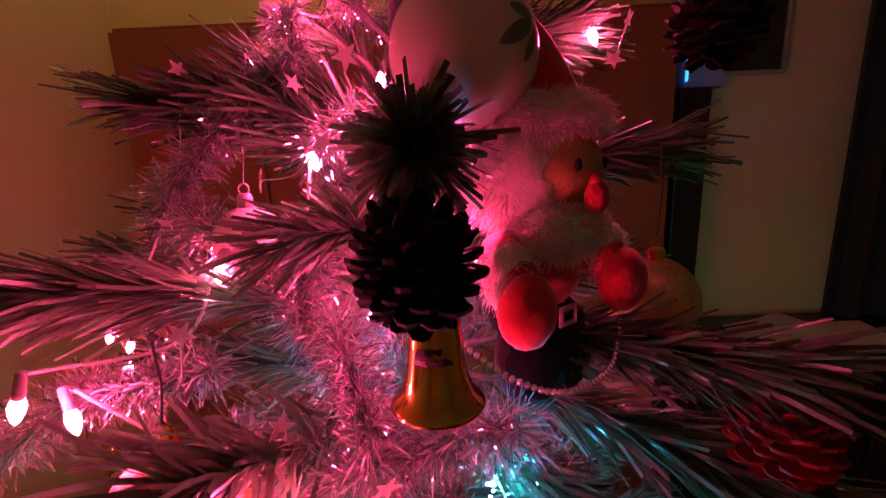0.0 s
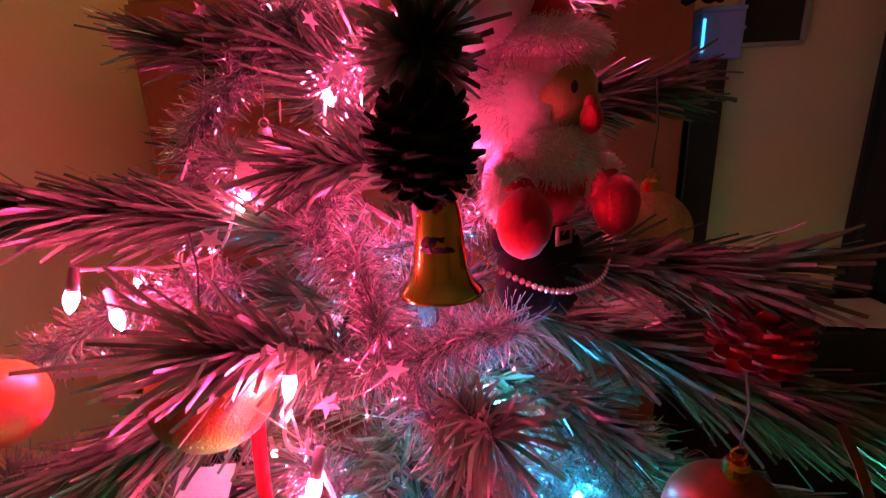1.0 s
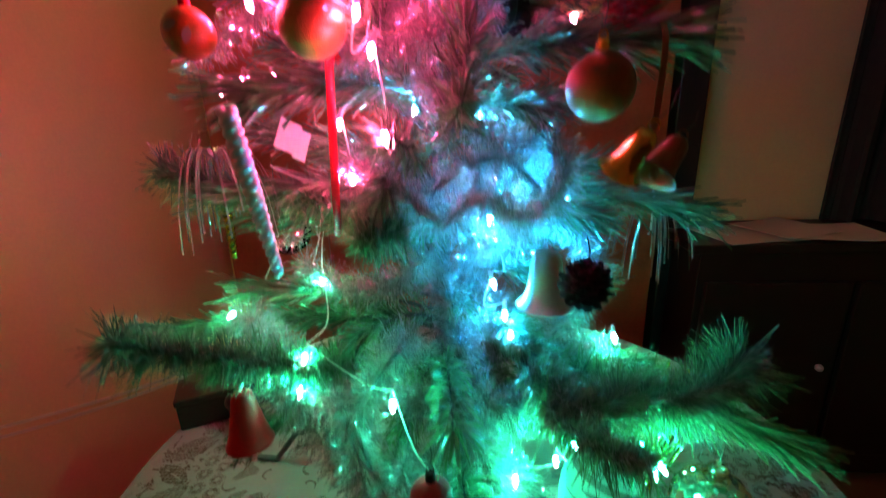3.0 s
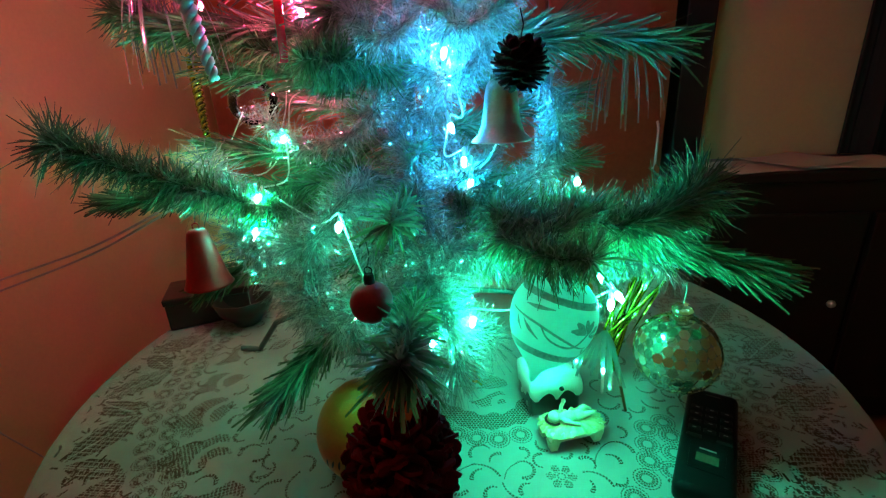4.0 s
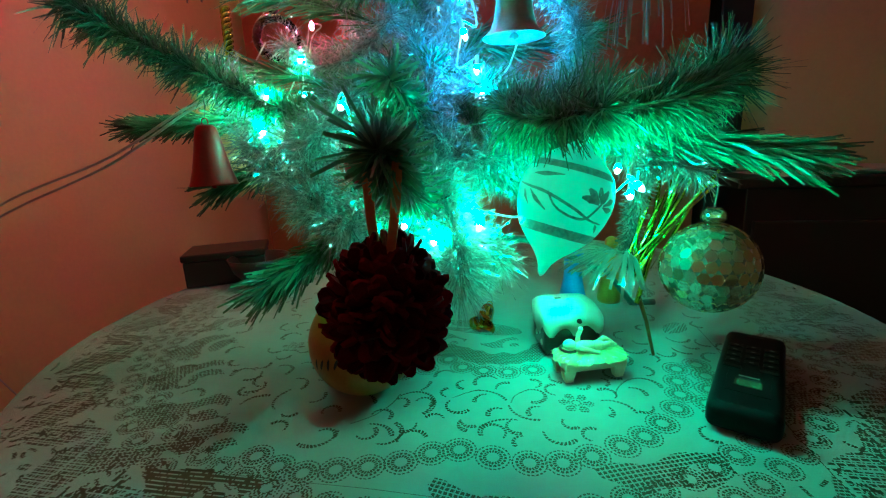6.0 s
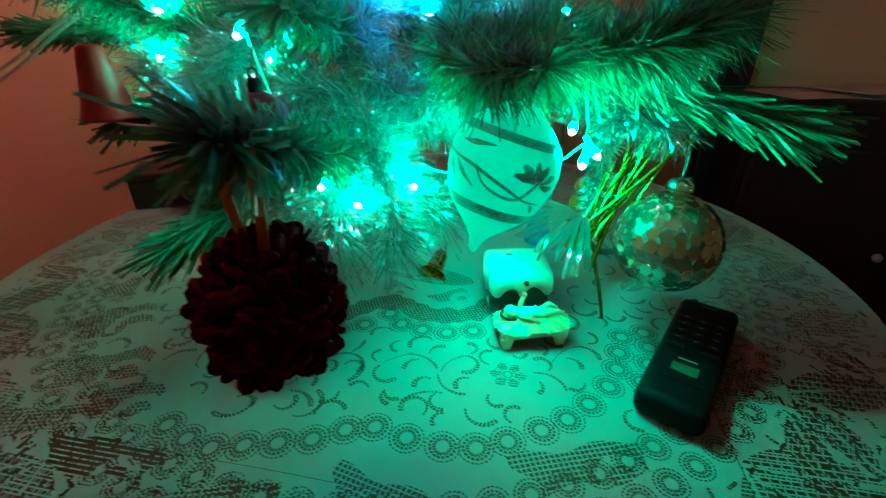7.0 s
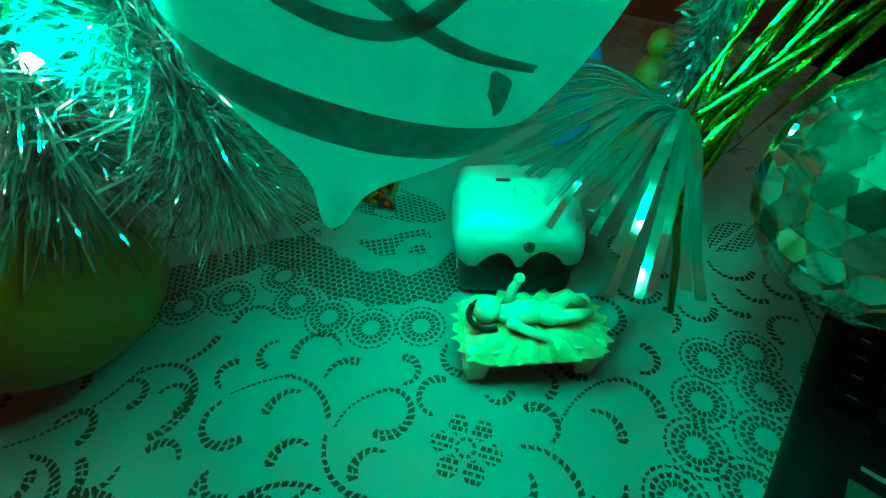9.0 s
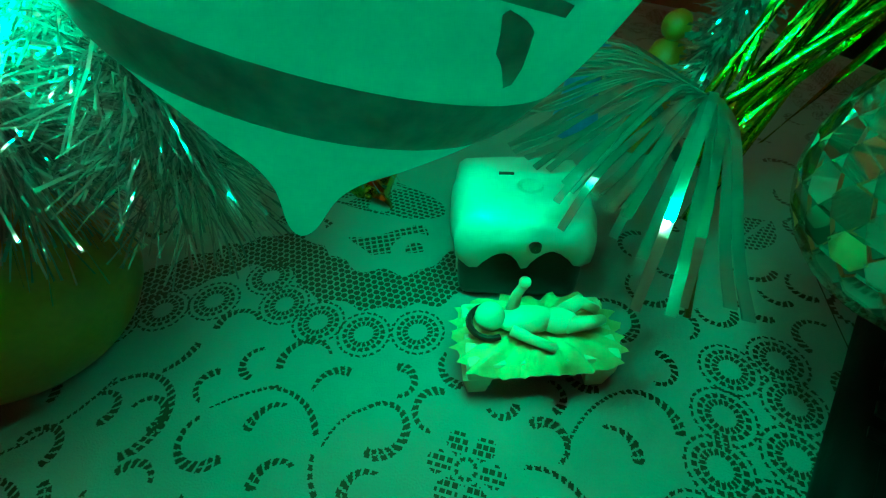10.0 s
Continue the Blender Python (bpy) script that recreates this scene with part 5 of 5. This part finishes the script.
# chain of silver beads across the branch
ch = thing("bead_chain", "chain of small silver beads draped over a branch", "garland")
pts = spline([(0.060, -0.112, 1.362), (0.078, -0.119, 1.351), (0.100, -0.112, 1.341), (0.126, -0.087, 1.338), (0.14, -0.06, 1.35)], 40)
dist = np.concatenate([[0], np.cumsum(np.linalg.norm(np.diff(pts, axis=0), axis=1))])
bead = None
for s in np.arange(0, dist[-1], 0.0031):
    p = [float(np.interp(s, dist, pts[:, k])) for k in range(3)]
    if bead is None:
        bead = smooth(part("bead", ball(0.0014, 10, 6), M_BEAD, ch, at=Matrix.Translation(p)))
    else:
        b2 = new("bead", bead.data)
        b2.parent, b2.location = ch, p

# red plastic cane
cane = thing("candy_cane", "glossy red plastic cane hanging straight down", "ornament")
pts = [(-0.053, -0.104, 1.140), (-0.050, -0.104, 1.20), (-0.047, -0.104, 1.258), (-0.046, -0.102, 1.285), (-0.044, -0.094, 1.294), (-0.043, -0.086, 1.288)]
smooth(part("cane_rod", tube(pts, 0.0037, 12), M_CANE, cane))


def icicle(name, label, top, bottom, r, mat, turns=7):
    """Two flat strips twisted round one another."""
    t, b = Vector(top), Vector(bottom)
    ob = thing(name, label, "icicle ornament", "icicles")
    d = (b - t).normalized()
    u = d.orthogonal().normalized()
    w = d.cross(u)
    for ph in (0.0, math.pi):
        pts, n = [], 70
        for k in range(n + 1):
            a = ph + turns * 2 * math.pi * k / n
            rr = r * (0.55 + 0.2 * math.sin(math.pi * k / n)) * (1 - 0.35 * k / n)
            pts.append(tuple(t + (b - t) * (k / n) + (u * math.cos(a) + w * math.sin(a)) * rr))
        smooth(part("twisted_strand", tube(pts, [r * 0.62 * (1 - 0.4 * k / n) for k in range(n + 1)], 8), mat, ob))
    return ob


icicle("silver_icicle", "twisted silvery icicle ornament hanging at the side", (-0.090, -0.190, 1.248), (-0.081, -0.170, 1.126), 0.0062, M_DARKSILVER, 9)
icicle("green_icicle", "twisted yellow-green foil icicle ornament", (-0.272, 0.094, 1.175), (-0.255, 0.064, 1.065), 0.0065, M_FOILGREEN)

# small paper tag in the branches
tag = thing("paper_tag", "small folded pale paper tag among the needles", "tag", at=(-0.087, -0.105, 1.228))
tag.rotation_euler = (radians(-20), radians(28), radians(40))
part("card", box(0.019, 0.0008, 0.028), M_PAPER, tag)
part("card_fold", box(0.012, 0.0008, 0.028, (0.0150, 0.006, 0)), M_PAPER, tag)

# stars on a thin wire, high on the tree
stars = thing("star_garland", "pale holographic stars on a thin wire", "garland")
sp = [(-0.105, -0.02, 1.40), (-0.095, -0.0, 1.485), (-0.035, -0.05, 1.423), (0.0, -0.06, 1.44), (-0.055, -0.10, 1.365), (-0.05, -0.13, 1.345), (-0.01, -0.12, 1.335),
      (0.02, -0.09, 1.47), (0.153, 0.0, 1.48), (0.16, 0.0, 1.50), (-0.08, -0.07, 1.395), (0.03, -0.13, 1.315), (0.0, -0.13, 1.30), (0.06, 0.0, 1.50), (-0.02, -0.03, 1.47), (-0.05, -0.14, 1.325), (0.0, -0.155, 1.30)]
for k, p in enumerate(sp):
    v = []
    for z in (-0.0003, 0.0003):
        v += [((0.0062 if j % 2 == 0 else 0.0026) * math.sin(math.pi * j / 5), z, (0.0062 if j % 2 == 0 else 0.0026) * math.cos(math.pi * j / 5)) for j in range(10)]
    f = [tuple(range(9, -1, -1)), tuple(range(10, 20))] + [(j, (j + 1) % 10, 10 + (j + 1) % 10, 10 + j) for j in range(10)]
    st = part("star", (v, f), M_STAR, stars, at=pose(*p, 25 * math.sin(k * 3), 40 * math.sin(k * 5), 70 * math.sin(k * 2.3)))
    q = sp[k - 1]
    if k and (Vector(p) - Vector(q)).length < 0.09:
        part("wire", tube([tuple(a) for a in spline([q, tuple((Vector(p) + Vector(q)) / 2 + Vector((0, 0.006, -0.006))), p], 5)], 0.0004, 5), M_BEAD, stars)

# gold ribbon on the side branch
rb = thing("gold_ribbon", "narrow gold ribbon hanging from a side branch", "ribbon")
v, f = [], []
pts = spline([(0.200, -0.143, 1.296), (0.194, -0.165, 1.282), (0.190, -0.175, 1.25), (0.186, -0.178, 1.215)], 6)
for p in pts:
    v += [(p[0] - 0.0022, p[1], p[2]), (p[0] + 0.0022, p[1] + 0.001, p[2]), (p[0] + 0.0022, p[1] + 0.0016, p[2]), (p[0] - 0.0022, p[1] + 0.0006, p[2])]
for k in range(len(pts) - 1):
    for j in range(4):
        f.append((4 * k + j, 4 * k + (j + 1) % 4, 4 * k + 4 + (j + 1) % 4, 4 * k + 4 + j))
part("ribbon_band", (v, f), M_AMBER, rb)

# iridescent tassel with foil stems
tas = thing("tinsel_pick", "iridescent tassel of plastic strips on yellow-green foil stems", "ornament")
C = np.array((0.248, -0.076, 0.857))
for k, (a, b) in enumerate((((0.258, -0.078, 0.806), (0.305, -0.040, 0.965)), ((0.252, -0.074, 0.83), (0.318, -0.052, 0.95)), ((0.262, -0.070, 0.83), (0.285, -0.035, 0.97)),
                            ((0.250, -0.076, 0.85), (0.328, -0.062, 0.935)), ((0.255, -0.074, 0.84), (0.298, -0.060, 0.955)), ((0.248, -0.070, 0.85), (0.272, -0.040, 0.96)))):
    smooth(part("foil_stem", tube([tuple(p) for p in spline([a, tuple((np.array(a) + b) / 2 + np.array((0.002 * k, 0, 0.003)))[:3], b], 8)], 0.0026 - 0.0002 * k, 7), M_FOILGREEN, tas))
rng = np.random.default_rng(77)
for k in range(9):
    a = C + rng.normal(size=3) * 0.004 + np.array((0.006, 0.0, -0.02))
    b = np.array((0.272, -0.055, 0.955)) + np.array((0.058 * k / 8, 0, -0.02 * (k % 3))) + rng.normal(size=3) * 0.004
    c = spline([a, (a + b) / 2 + rng.normal(size=3) * 0.003, b], 8)
    v, f = [], []
    for i, p in enumerate(c):
        w = np.array((math.cos(k + i * 0.25), math.sin(k + i * 0.25), 0)) * 0.0019
        v += [tuple(p - w), tuple(p + np.array((0, -0.0007, 0.0004))), tuple(p + w), tuple(p + np.array((0, 0.0005, 0)))]
        if i:
            f += [(4 * i - 4 + j, 4 * i - 4 + (j + 1) % 4, 4 * i + (j + 1) % 4, 4 * i + j) for j in range(4)]
    part("foil_ribbon", (v, f), M_FOILGREEN, tas)
part("stick", tube([(0.262, -0.066, 0.812), (0.270, -0.072, 0.785), (0.277, -0.079, 0.7515)], [0.0024, 0.0020, 0.0016], 8), M_AMBER, tas, "thin brown stick end")
rng = np.random.default_rng(9)
for k in range(44):
    a = math.radians(-200 + 104 * k / 43 + rng.normal() * 4)
    ln = (0.058 if -175 < math.degrees(a) < -112 else 0.078) + 0.016 * rng.random()
    up = 0.02 + 0.22 * rng.random()
    d = np.array((math.cos(a), math.sin(a), 0))
    p = [C + d * 0.004, C + d * ln * 0.4 + np.array((0, 0, ln * up * 0.5)), C + d * ln * 0.8 + np.array((0, 0, -ln * 0.06)), C + d * ln + np.array((0, 0, -ln * (0.05 + 0.20 * rng.random())))]
    s = spline(p, 6)
    side = np.cross(d, (0, 0, 1.0)) * 0.0012
    v, f = [], []
    for q in s:
        v += [tuple(q - side), tuple(q + side), tuple(q + side + np.array((0, 0, 0.0004))), tuple(q - side + np.array((0, 0, 0.0004)))]
    for i in range(len(s) - 1):
        for j in range(4):
            f.append((4 * i + j, 4 * i + (j + 1) % 4, 4 * i + 4 + (j + 1) % 4, 4 * i + 4 + j))
    part("strip", (v, f), M_TINSEL, tas)

# loose bunches of long film strips hanging from branch tips
def lametta(at, count, length, seed):
    b = thing("film_tassel", "bunch of long iridescent film strips hanging from a branch", "tassel", "film tassels", at)
    rng = np.random.default_rng(seed)
    for k in range(count):
        a, ln, out = rng.uniform(0, 2 * math.pi), length * rng.uniform(0.55, 1.1), rng.uniform(0.01, 0.045)
        d = np.array((math.cos(a), math.sin(a), 0))
        c = spline([(0, 0, 0), tuple(d * out * 0.6 + np.array((0, 0, 0.010))), tuple(d * out - np.array((0, 0, ln * 0.4))), tuple(d * out * 1.15 - np.array((0, 0, ln)))], 5)
        side = np.array((-d[1], d[0], 0)) * 0.0009
        v = [tuple(p + e) for p in c for e in (-side, side, side + d * 0.0003, -side + d * 0.0003)]
        f = [(4 * i + j, 4 * i + (j + 1) % 4, 4 * i + 4 + (j + 1) % 4, 4 * i + 4 + j) for i in range(len(c) - 1) for j in range(4)]
        part("strip", (v, f), M_TINSEL, b)


lametta((-0.168, -0.085, 1.208), 30, 0.075, 31)
lametta((0.262, 0.000, 1.135), 26, 0.070, 32)

# ---- on the tablecloth ----
# cordless phone
ph = thing("cordless_phone", "black cordless phone lying on the lace tablecloth", "phone", at=(0.339, -0.137, TOP + 0.001))
ph.rotation_euler = (0, 0, radians(-27))
bm = box(0.053, 0.158, 0.022, (0, 0, 0.011), 0.009, 4)
for vv in bm.verts:
    vv.co.x *= 1 - 0.10 * (vv.co.y / 0.078) ** 2
smooth(part("handset_body", bm, M_PHONE, ph))
dsp = part("display", box(0.019, 0.011, 0.0010, (0, -0.036, 0.0224), 0.0004), M_SCREEN, ph, "small grey-green display")
part("display_surround", box(0.030, 0.040, 0.0006, (0, -0.032, 0.0221), 0.0002), M_PHONE, ph)
part("brand_bar", box(0.014, 0.0016, 0.0004, (0, -0.024, 0.0226)), M_MARK, ph, "pale printed bar")
for r in range(4):
    for c in range(3):
        k = part("key", box(0.0105, 0.0066, 0.0012, ((c - 1) * 0.0135, 0.004 + r * 0.0115, 0.0225), 0.0005), M_KEY, ph)
        part("key_mark", box(0.0035, 0.0009, 0.0003, ((c - 1) * 0.0135, 0.004 + r * 0.0115, 0.0232)), M_MARK, k)
for s in (-1, 1):
    part("side_key", box(0.013, 0.005, 0.0012, (s * 0.013, -0.008, 0.0225), 0.0005), M_KEY, ph)
part("aerial", lathe([(0.0001, 0.012), (0.005, 0.012), (0.006, 0.0), (0.0001, 0.0)], 12), M_PHONE, ph, at=pose(-0.014, 0.076, 0.011, -90, 0, 0))
part("earpiece_slot", box(0.014, 0.0018, 0.0006, (0, 0.066, 0.0222)), M_INK, ph)

# glazed block with dripping icing
blk = thing("glazed_block", "dark brown ceramic block with white dripping icing on top", "figurine", at=(0.191, -0.062, TOP + 0.0005))
blk.rotation_euler = (0, 0, radians(12))
blk.scale = (1.28, 1.22, 1.18)
smooth(part("block_body", box(0.046, 0.044, 0.038, (0, 0, 0.019), 0.006, 4), M_CHOC, blk))
v, f = [], []
N, K = 72, 8
for k in range(K + 1):
    for j in range(N):
        a = 2 * math.pi * j / N
        c, s = math.cos(a), math.sin(a)
        sq = 1 / max(abs(c), abs(s)) ** 0.72
        hang = 0.0275 - 0.0130 * abs(math.sin(a * 4.5 + 0.6)) ** 0.7 + 0.0025 * math.sin(a * 2 + 1)
        if k == 0:
            r, z = 0.0001, 0.0445
        elif k <= 4:
            t = k / 4
            r, z = 0.0232 * t * sq, 0.0445 - 0.0006 * t - 0.003 * max(0, t - 0.8) * 5
        else:
            t = (k - 4) / 4
            r, z = (0.0252 + 0.0012 * math.sin(math.pi * t) - 0.0022 * (t > 0.95)) * sq, 0.0405 - (0.0405 - (0.040 - hang)) * t
        v.append((r * c, r * s * 0.97, z))
for k in range(K):
    for j in range(N):
        f.append((k * N + j, k * N + (j + 1) % N, (k + 1) * N + (j + 1) % N, (k + 1) * N + j))
ic = smooth(part("icing", (v, f), M_ICING, blk, "glossy white icing with drips"))
part("dimple", lathe([(0.0001, 0.0446), (0.003, 0.0447), (0.0042, 0.0455), (0.0048, 0.0446)], 20), M_ICING, blk, at=pose(0.002, -0.004, 0))
part("slot_mark", box(0.0055, 0.0010, 0.0008, (-0.006, 0.004, 0.0448)), M_CHOC, blk)
for x, z, r in ((0.003, 0.0345, 0.0022),):
    part("round_spot", moved(lathe([(0.0001, 0.0022), (r * 0.8, 0.0020), (r, 0)], 16), pose(x, -0.0262, z, 90, 0, 0)), M_CHOC, blk)
for y, z, r in ((-0.012, 0.010, 0.003), (0.006, 0.012, 0.0028), (-0.002, 0.022, 0.0025)):
    part("white_dot", moved(lathe([(0.0001, 0.0008), (r * 0.8, 0.0007), (r, 0)], 16), pose(-0.0231, y, z, 0, -90, 0)), M_ICING, blk)

# little crib with a straw bed and a plain reclining figure
crib = thing("crib", "small cream resin crib with a straw bed on the lace", "figurine", at=(0.2080, -0.1205, TOP + 0.0005))
crib.rotation_euler = (0, 0, radians(19))
crib.scale = (1.2, 1.2, 1.1)
part("crib_box", box(0.050, 0.026, 0.010, (0, 0, 0.0145), 0.0012), M_CREAM, crib)
for sx in (-1, 1):
    for sy in (-1, 1):
        part("leg", moved(([(-0.004, -0.003, 0), (0.002, -0.003, 0), (0.002, 0.003, 0), (-0.004, 0.003, 0), (-0.006, -0.004, 0.0105), (0.004, -0.004, 0.0105), (0.004, 0.004, 0.0105), (-0.006, 0.004, 0.0105)],
                          [(3, 2, 1, 0), (4, 5, 6, 7), (0, 1, 5, 4), (1, 2, 6, 5), (2, 3, 7, 6), (3, 0, 4, 7)]), Matrix.Translation((sx * 0.0205, sy * 0.009, 0))), M_CREAM, crib)
v, f = [], []
N, K = 90, 6
for k in range(K + 1):
    for j in range(N):
        a = 2 * math.pi * j / N
        t = k / K
        fr_ = 1 + (0.05 * math.sin(a * 21) + 0.035 * math.sin(a * 34 + 1)) * t
        sq = 1 / max(abs(math.cos(a)), abs(math.sin(a))) ** 0.6
        v.append((0.0285 * t * math.cos(a) * sq * fr_, 0.0165 * t * math.sin(a) * sq * fr_, 0.0222 + 0.0014 * math.sin(a * 21) * t - 0.0055 * max(0, t - 0.72) / 0.28 + 0.001 * math.sin(a * 7) * t))
for k in range(K):
    for j in range(N):
        f.append((k * N + j, k * N + (j + 1) % N, (k + 1) * N + (j + 1) % N, (k + 1) * N + j))
smooth(part("straw_bed", (v, f), M_STRAW, crib, "ruffled straw-coloured bed"))
fig = []
fig.append(moved(ball(0.0050, 18, 12), Matrix.Translation((-0.0165, 0.001, 0.0275))))
fig.append(moved(ball(1, 20, 12), Matrix.Translation((-0.004, 0.0, 0.0258)) @ Matrix.Diagonal((0.0105, 0.0052, 0.0042, 1))))
fig.append(moved(ball(1, 18, 10), Matrix.Translation((0.006, -0.001, 0.0255)) @ Matrix.Diagonal((0.0065, 0.0050, 0.0040, 1))))
fig.append(tube([(0.008, -0.003, 0.0255), (0.015, -0.004, 0.0275), (0.021, -0.001, 0.0245)], [0.0030, 0.0024, 0.0018], 10))
fig.append(tube([(0.008, 0.002, 0.0255), (0.014, 0.004, 0.029), (0.020, 0.003, 0.0250)], [0.0030, 0.0024, 0.0018], 10))
fig.append(tube([(-0.009, 0.003, 0.027), (-0.007, 0.006, 0.0325), (-0.005, 0.006, 0.0375)], [0.0022, 0.0018, 0.0016], 10))
fig.append(moved(ball(0.0021, 10, 6), Matrix.Translation((-0.005, 0.006, 0.0385))))
fig.append(tube([(-0.010, -0.004, 0.026), (-0.004, -0.008, 0.0255), (0.003, -0.011, 0.0238)], [0.0022, 0.0018, 0.0015], 10))
tagged(smooth(part("crib_figurine", joined(*fig), M_CREAM, at=pose(0.2080, -0.1205, TOP + 0.0005, 0, 0, 19) @ Matrix.Diagonal((1.2, 1.2, 1.1, 1)))), "plain cream resin reclining figurine on the straw bed", "figurine")
halo = part("halo", tube([(-0.0165 + 0.0068 * math.cos(a), 0.001 + 0.0068 * math.sin(a), 0.0242) for a in np.linspace(1.2, 5.1, 14)], 0.0012, 6), M_CHOC, crib, "dark rim behind the head")

# plain standing figurine further back
fg = tagged(smooth(part("standing_figurine", joined(lathe([(0.0001, 0), (0.017, 0), (0.018, 0.006), (0.013, 0.03), (0.012, 0.05), (0.014, 0.066), (0.010, 0.076), (0.0045, 0.080), (0.0001, 0.080)], 24),
                                                    moved(ball(0.0095, 18, 12), Matrix.Translation((0, -0.002, 0.088)))), [M_BLUECLOTH], at=pose(0.214, 0.095, TOP))), "plain blue painted figurine standing behind the crib", "figurine", "standing figurines")
tagged(smooth(part("standing_figurine", joined(lathe([(0.0001, 0), (0.015, 0), (0.016, 0.006), (0.012, 0.03), (0.013, 0.062), (0.009, 0.072), (0.0001, 0.076)], 24),
                                               moved(ball(0.009, 18, 12), Matrix.Translation((0, -0.002, 0.083)))), M_YELLOW, at=pose(0.262, 0.085, TOP))), "plain yellow painted figurine standing behind the crib", "figurine", "standing figurines")

# dark box and bowl at the back of the table
bx = thing("dark_box", "small dark wooden box at the edge of the table", "box", at=(-0.385, 0.165, TOP))
bx.rotation_euler = (0, 0, radians(28))
part("box_body", box(0.13, 0.09, 0.045, (0, 0, 0.0235), 0.003), M_DARKWOOD, bx)
part("lid", box(0.134, 0.094, 0.012, (0, 0, 0.0525), 0.003), M_DARKWOOD, bx)
bw = tagged(smooth(part("dark_bowl", lathe([(0.0001, 0.001), (0.022, 0.001), (0.024, 0.006), (0.042, 0.026), (0.050, 0.050), (0.0475, 0.050), (0.039, 0.027), (0.020, 0.010), (0.0001, 0.009)], 40), M_DARKWOOD, at=pose(-0.300, 0.130, TOP + 0.0005))),
            "dark wooden bowl on the tablecloth", "bowl")

# pale lead of the light string, running off to the wall
ld = thing("light_lead", "pale twin lead of the light string running to the wall", "cable")
for dz in (0.0, 0.012):
    part("wire", tube([tuple(p) for p in spline([(-0.165, -0.085, 1.025), (-0.181, -0.115, 1.020 - dz * 0.3), (-0.30, -0.11, 0.972 - dz * 0.6), (-0.47, -0.11, 0.922 - dz), (-0.70, -0.06, 0.84 - dz * 0.5), (-0.85, 0.05, 0.62), (-0.89, 0.2, 0.3), (-0.89, 0.3, 0.02)], 8)], 0.0014, 6), M_WIRE, ld)
for pts in (((-0.16, 0.0, 1.10), (-0.175, -0.02, 1.06), (-0.18, -0.03, 1.03)), ((-0.12, 0.04, 1.127), (-0.125, 0.03, 1.09), (-0.14, 0.0, 1.035)), ((-0.12, 0.04, 1.127), (-0.10, 0.03, 1.12), (-0.118, 0.035, 1.105), (-0.122, 0.02, 1.04))):
    part("wire", tube([tuple(p) for p in spline(pts, 8)], 0.0009, 5), M_WIRE, ld)
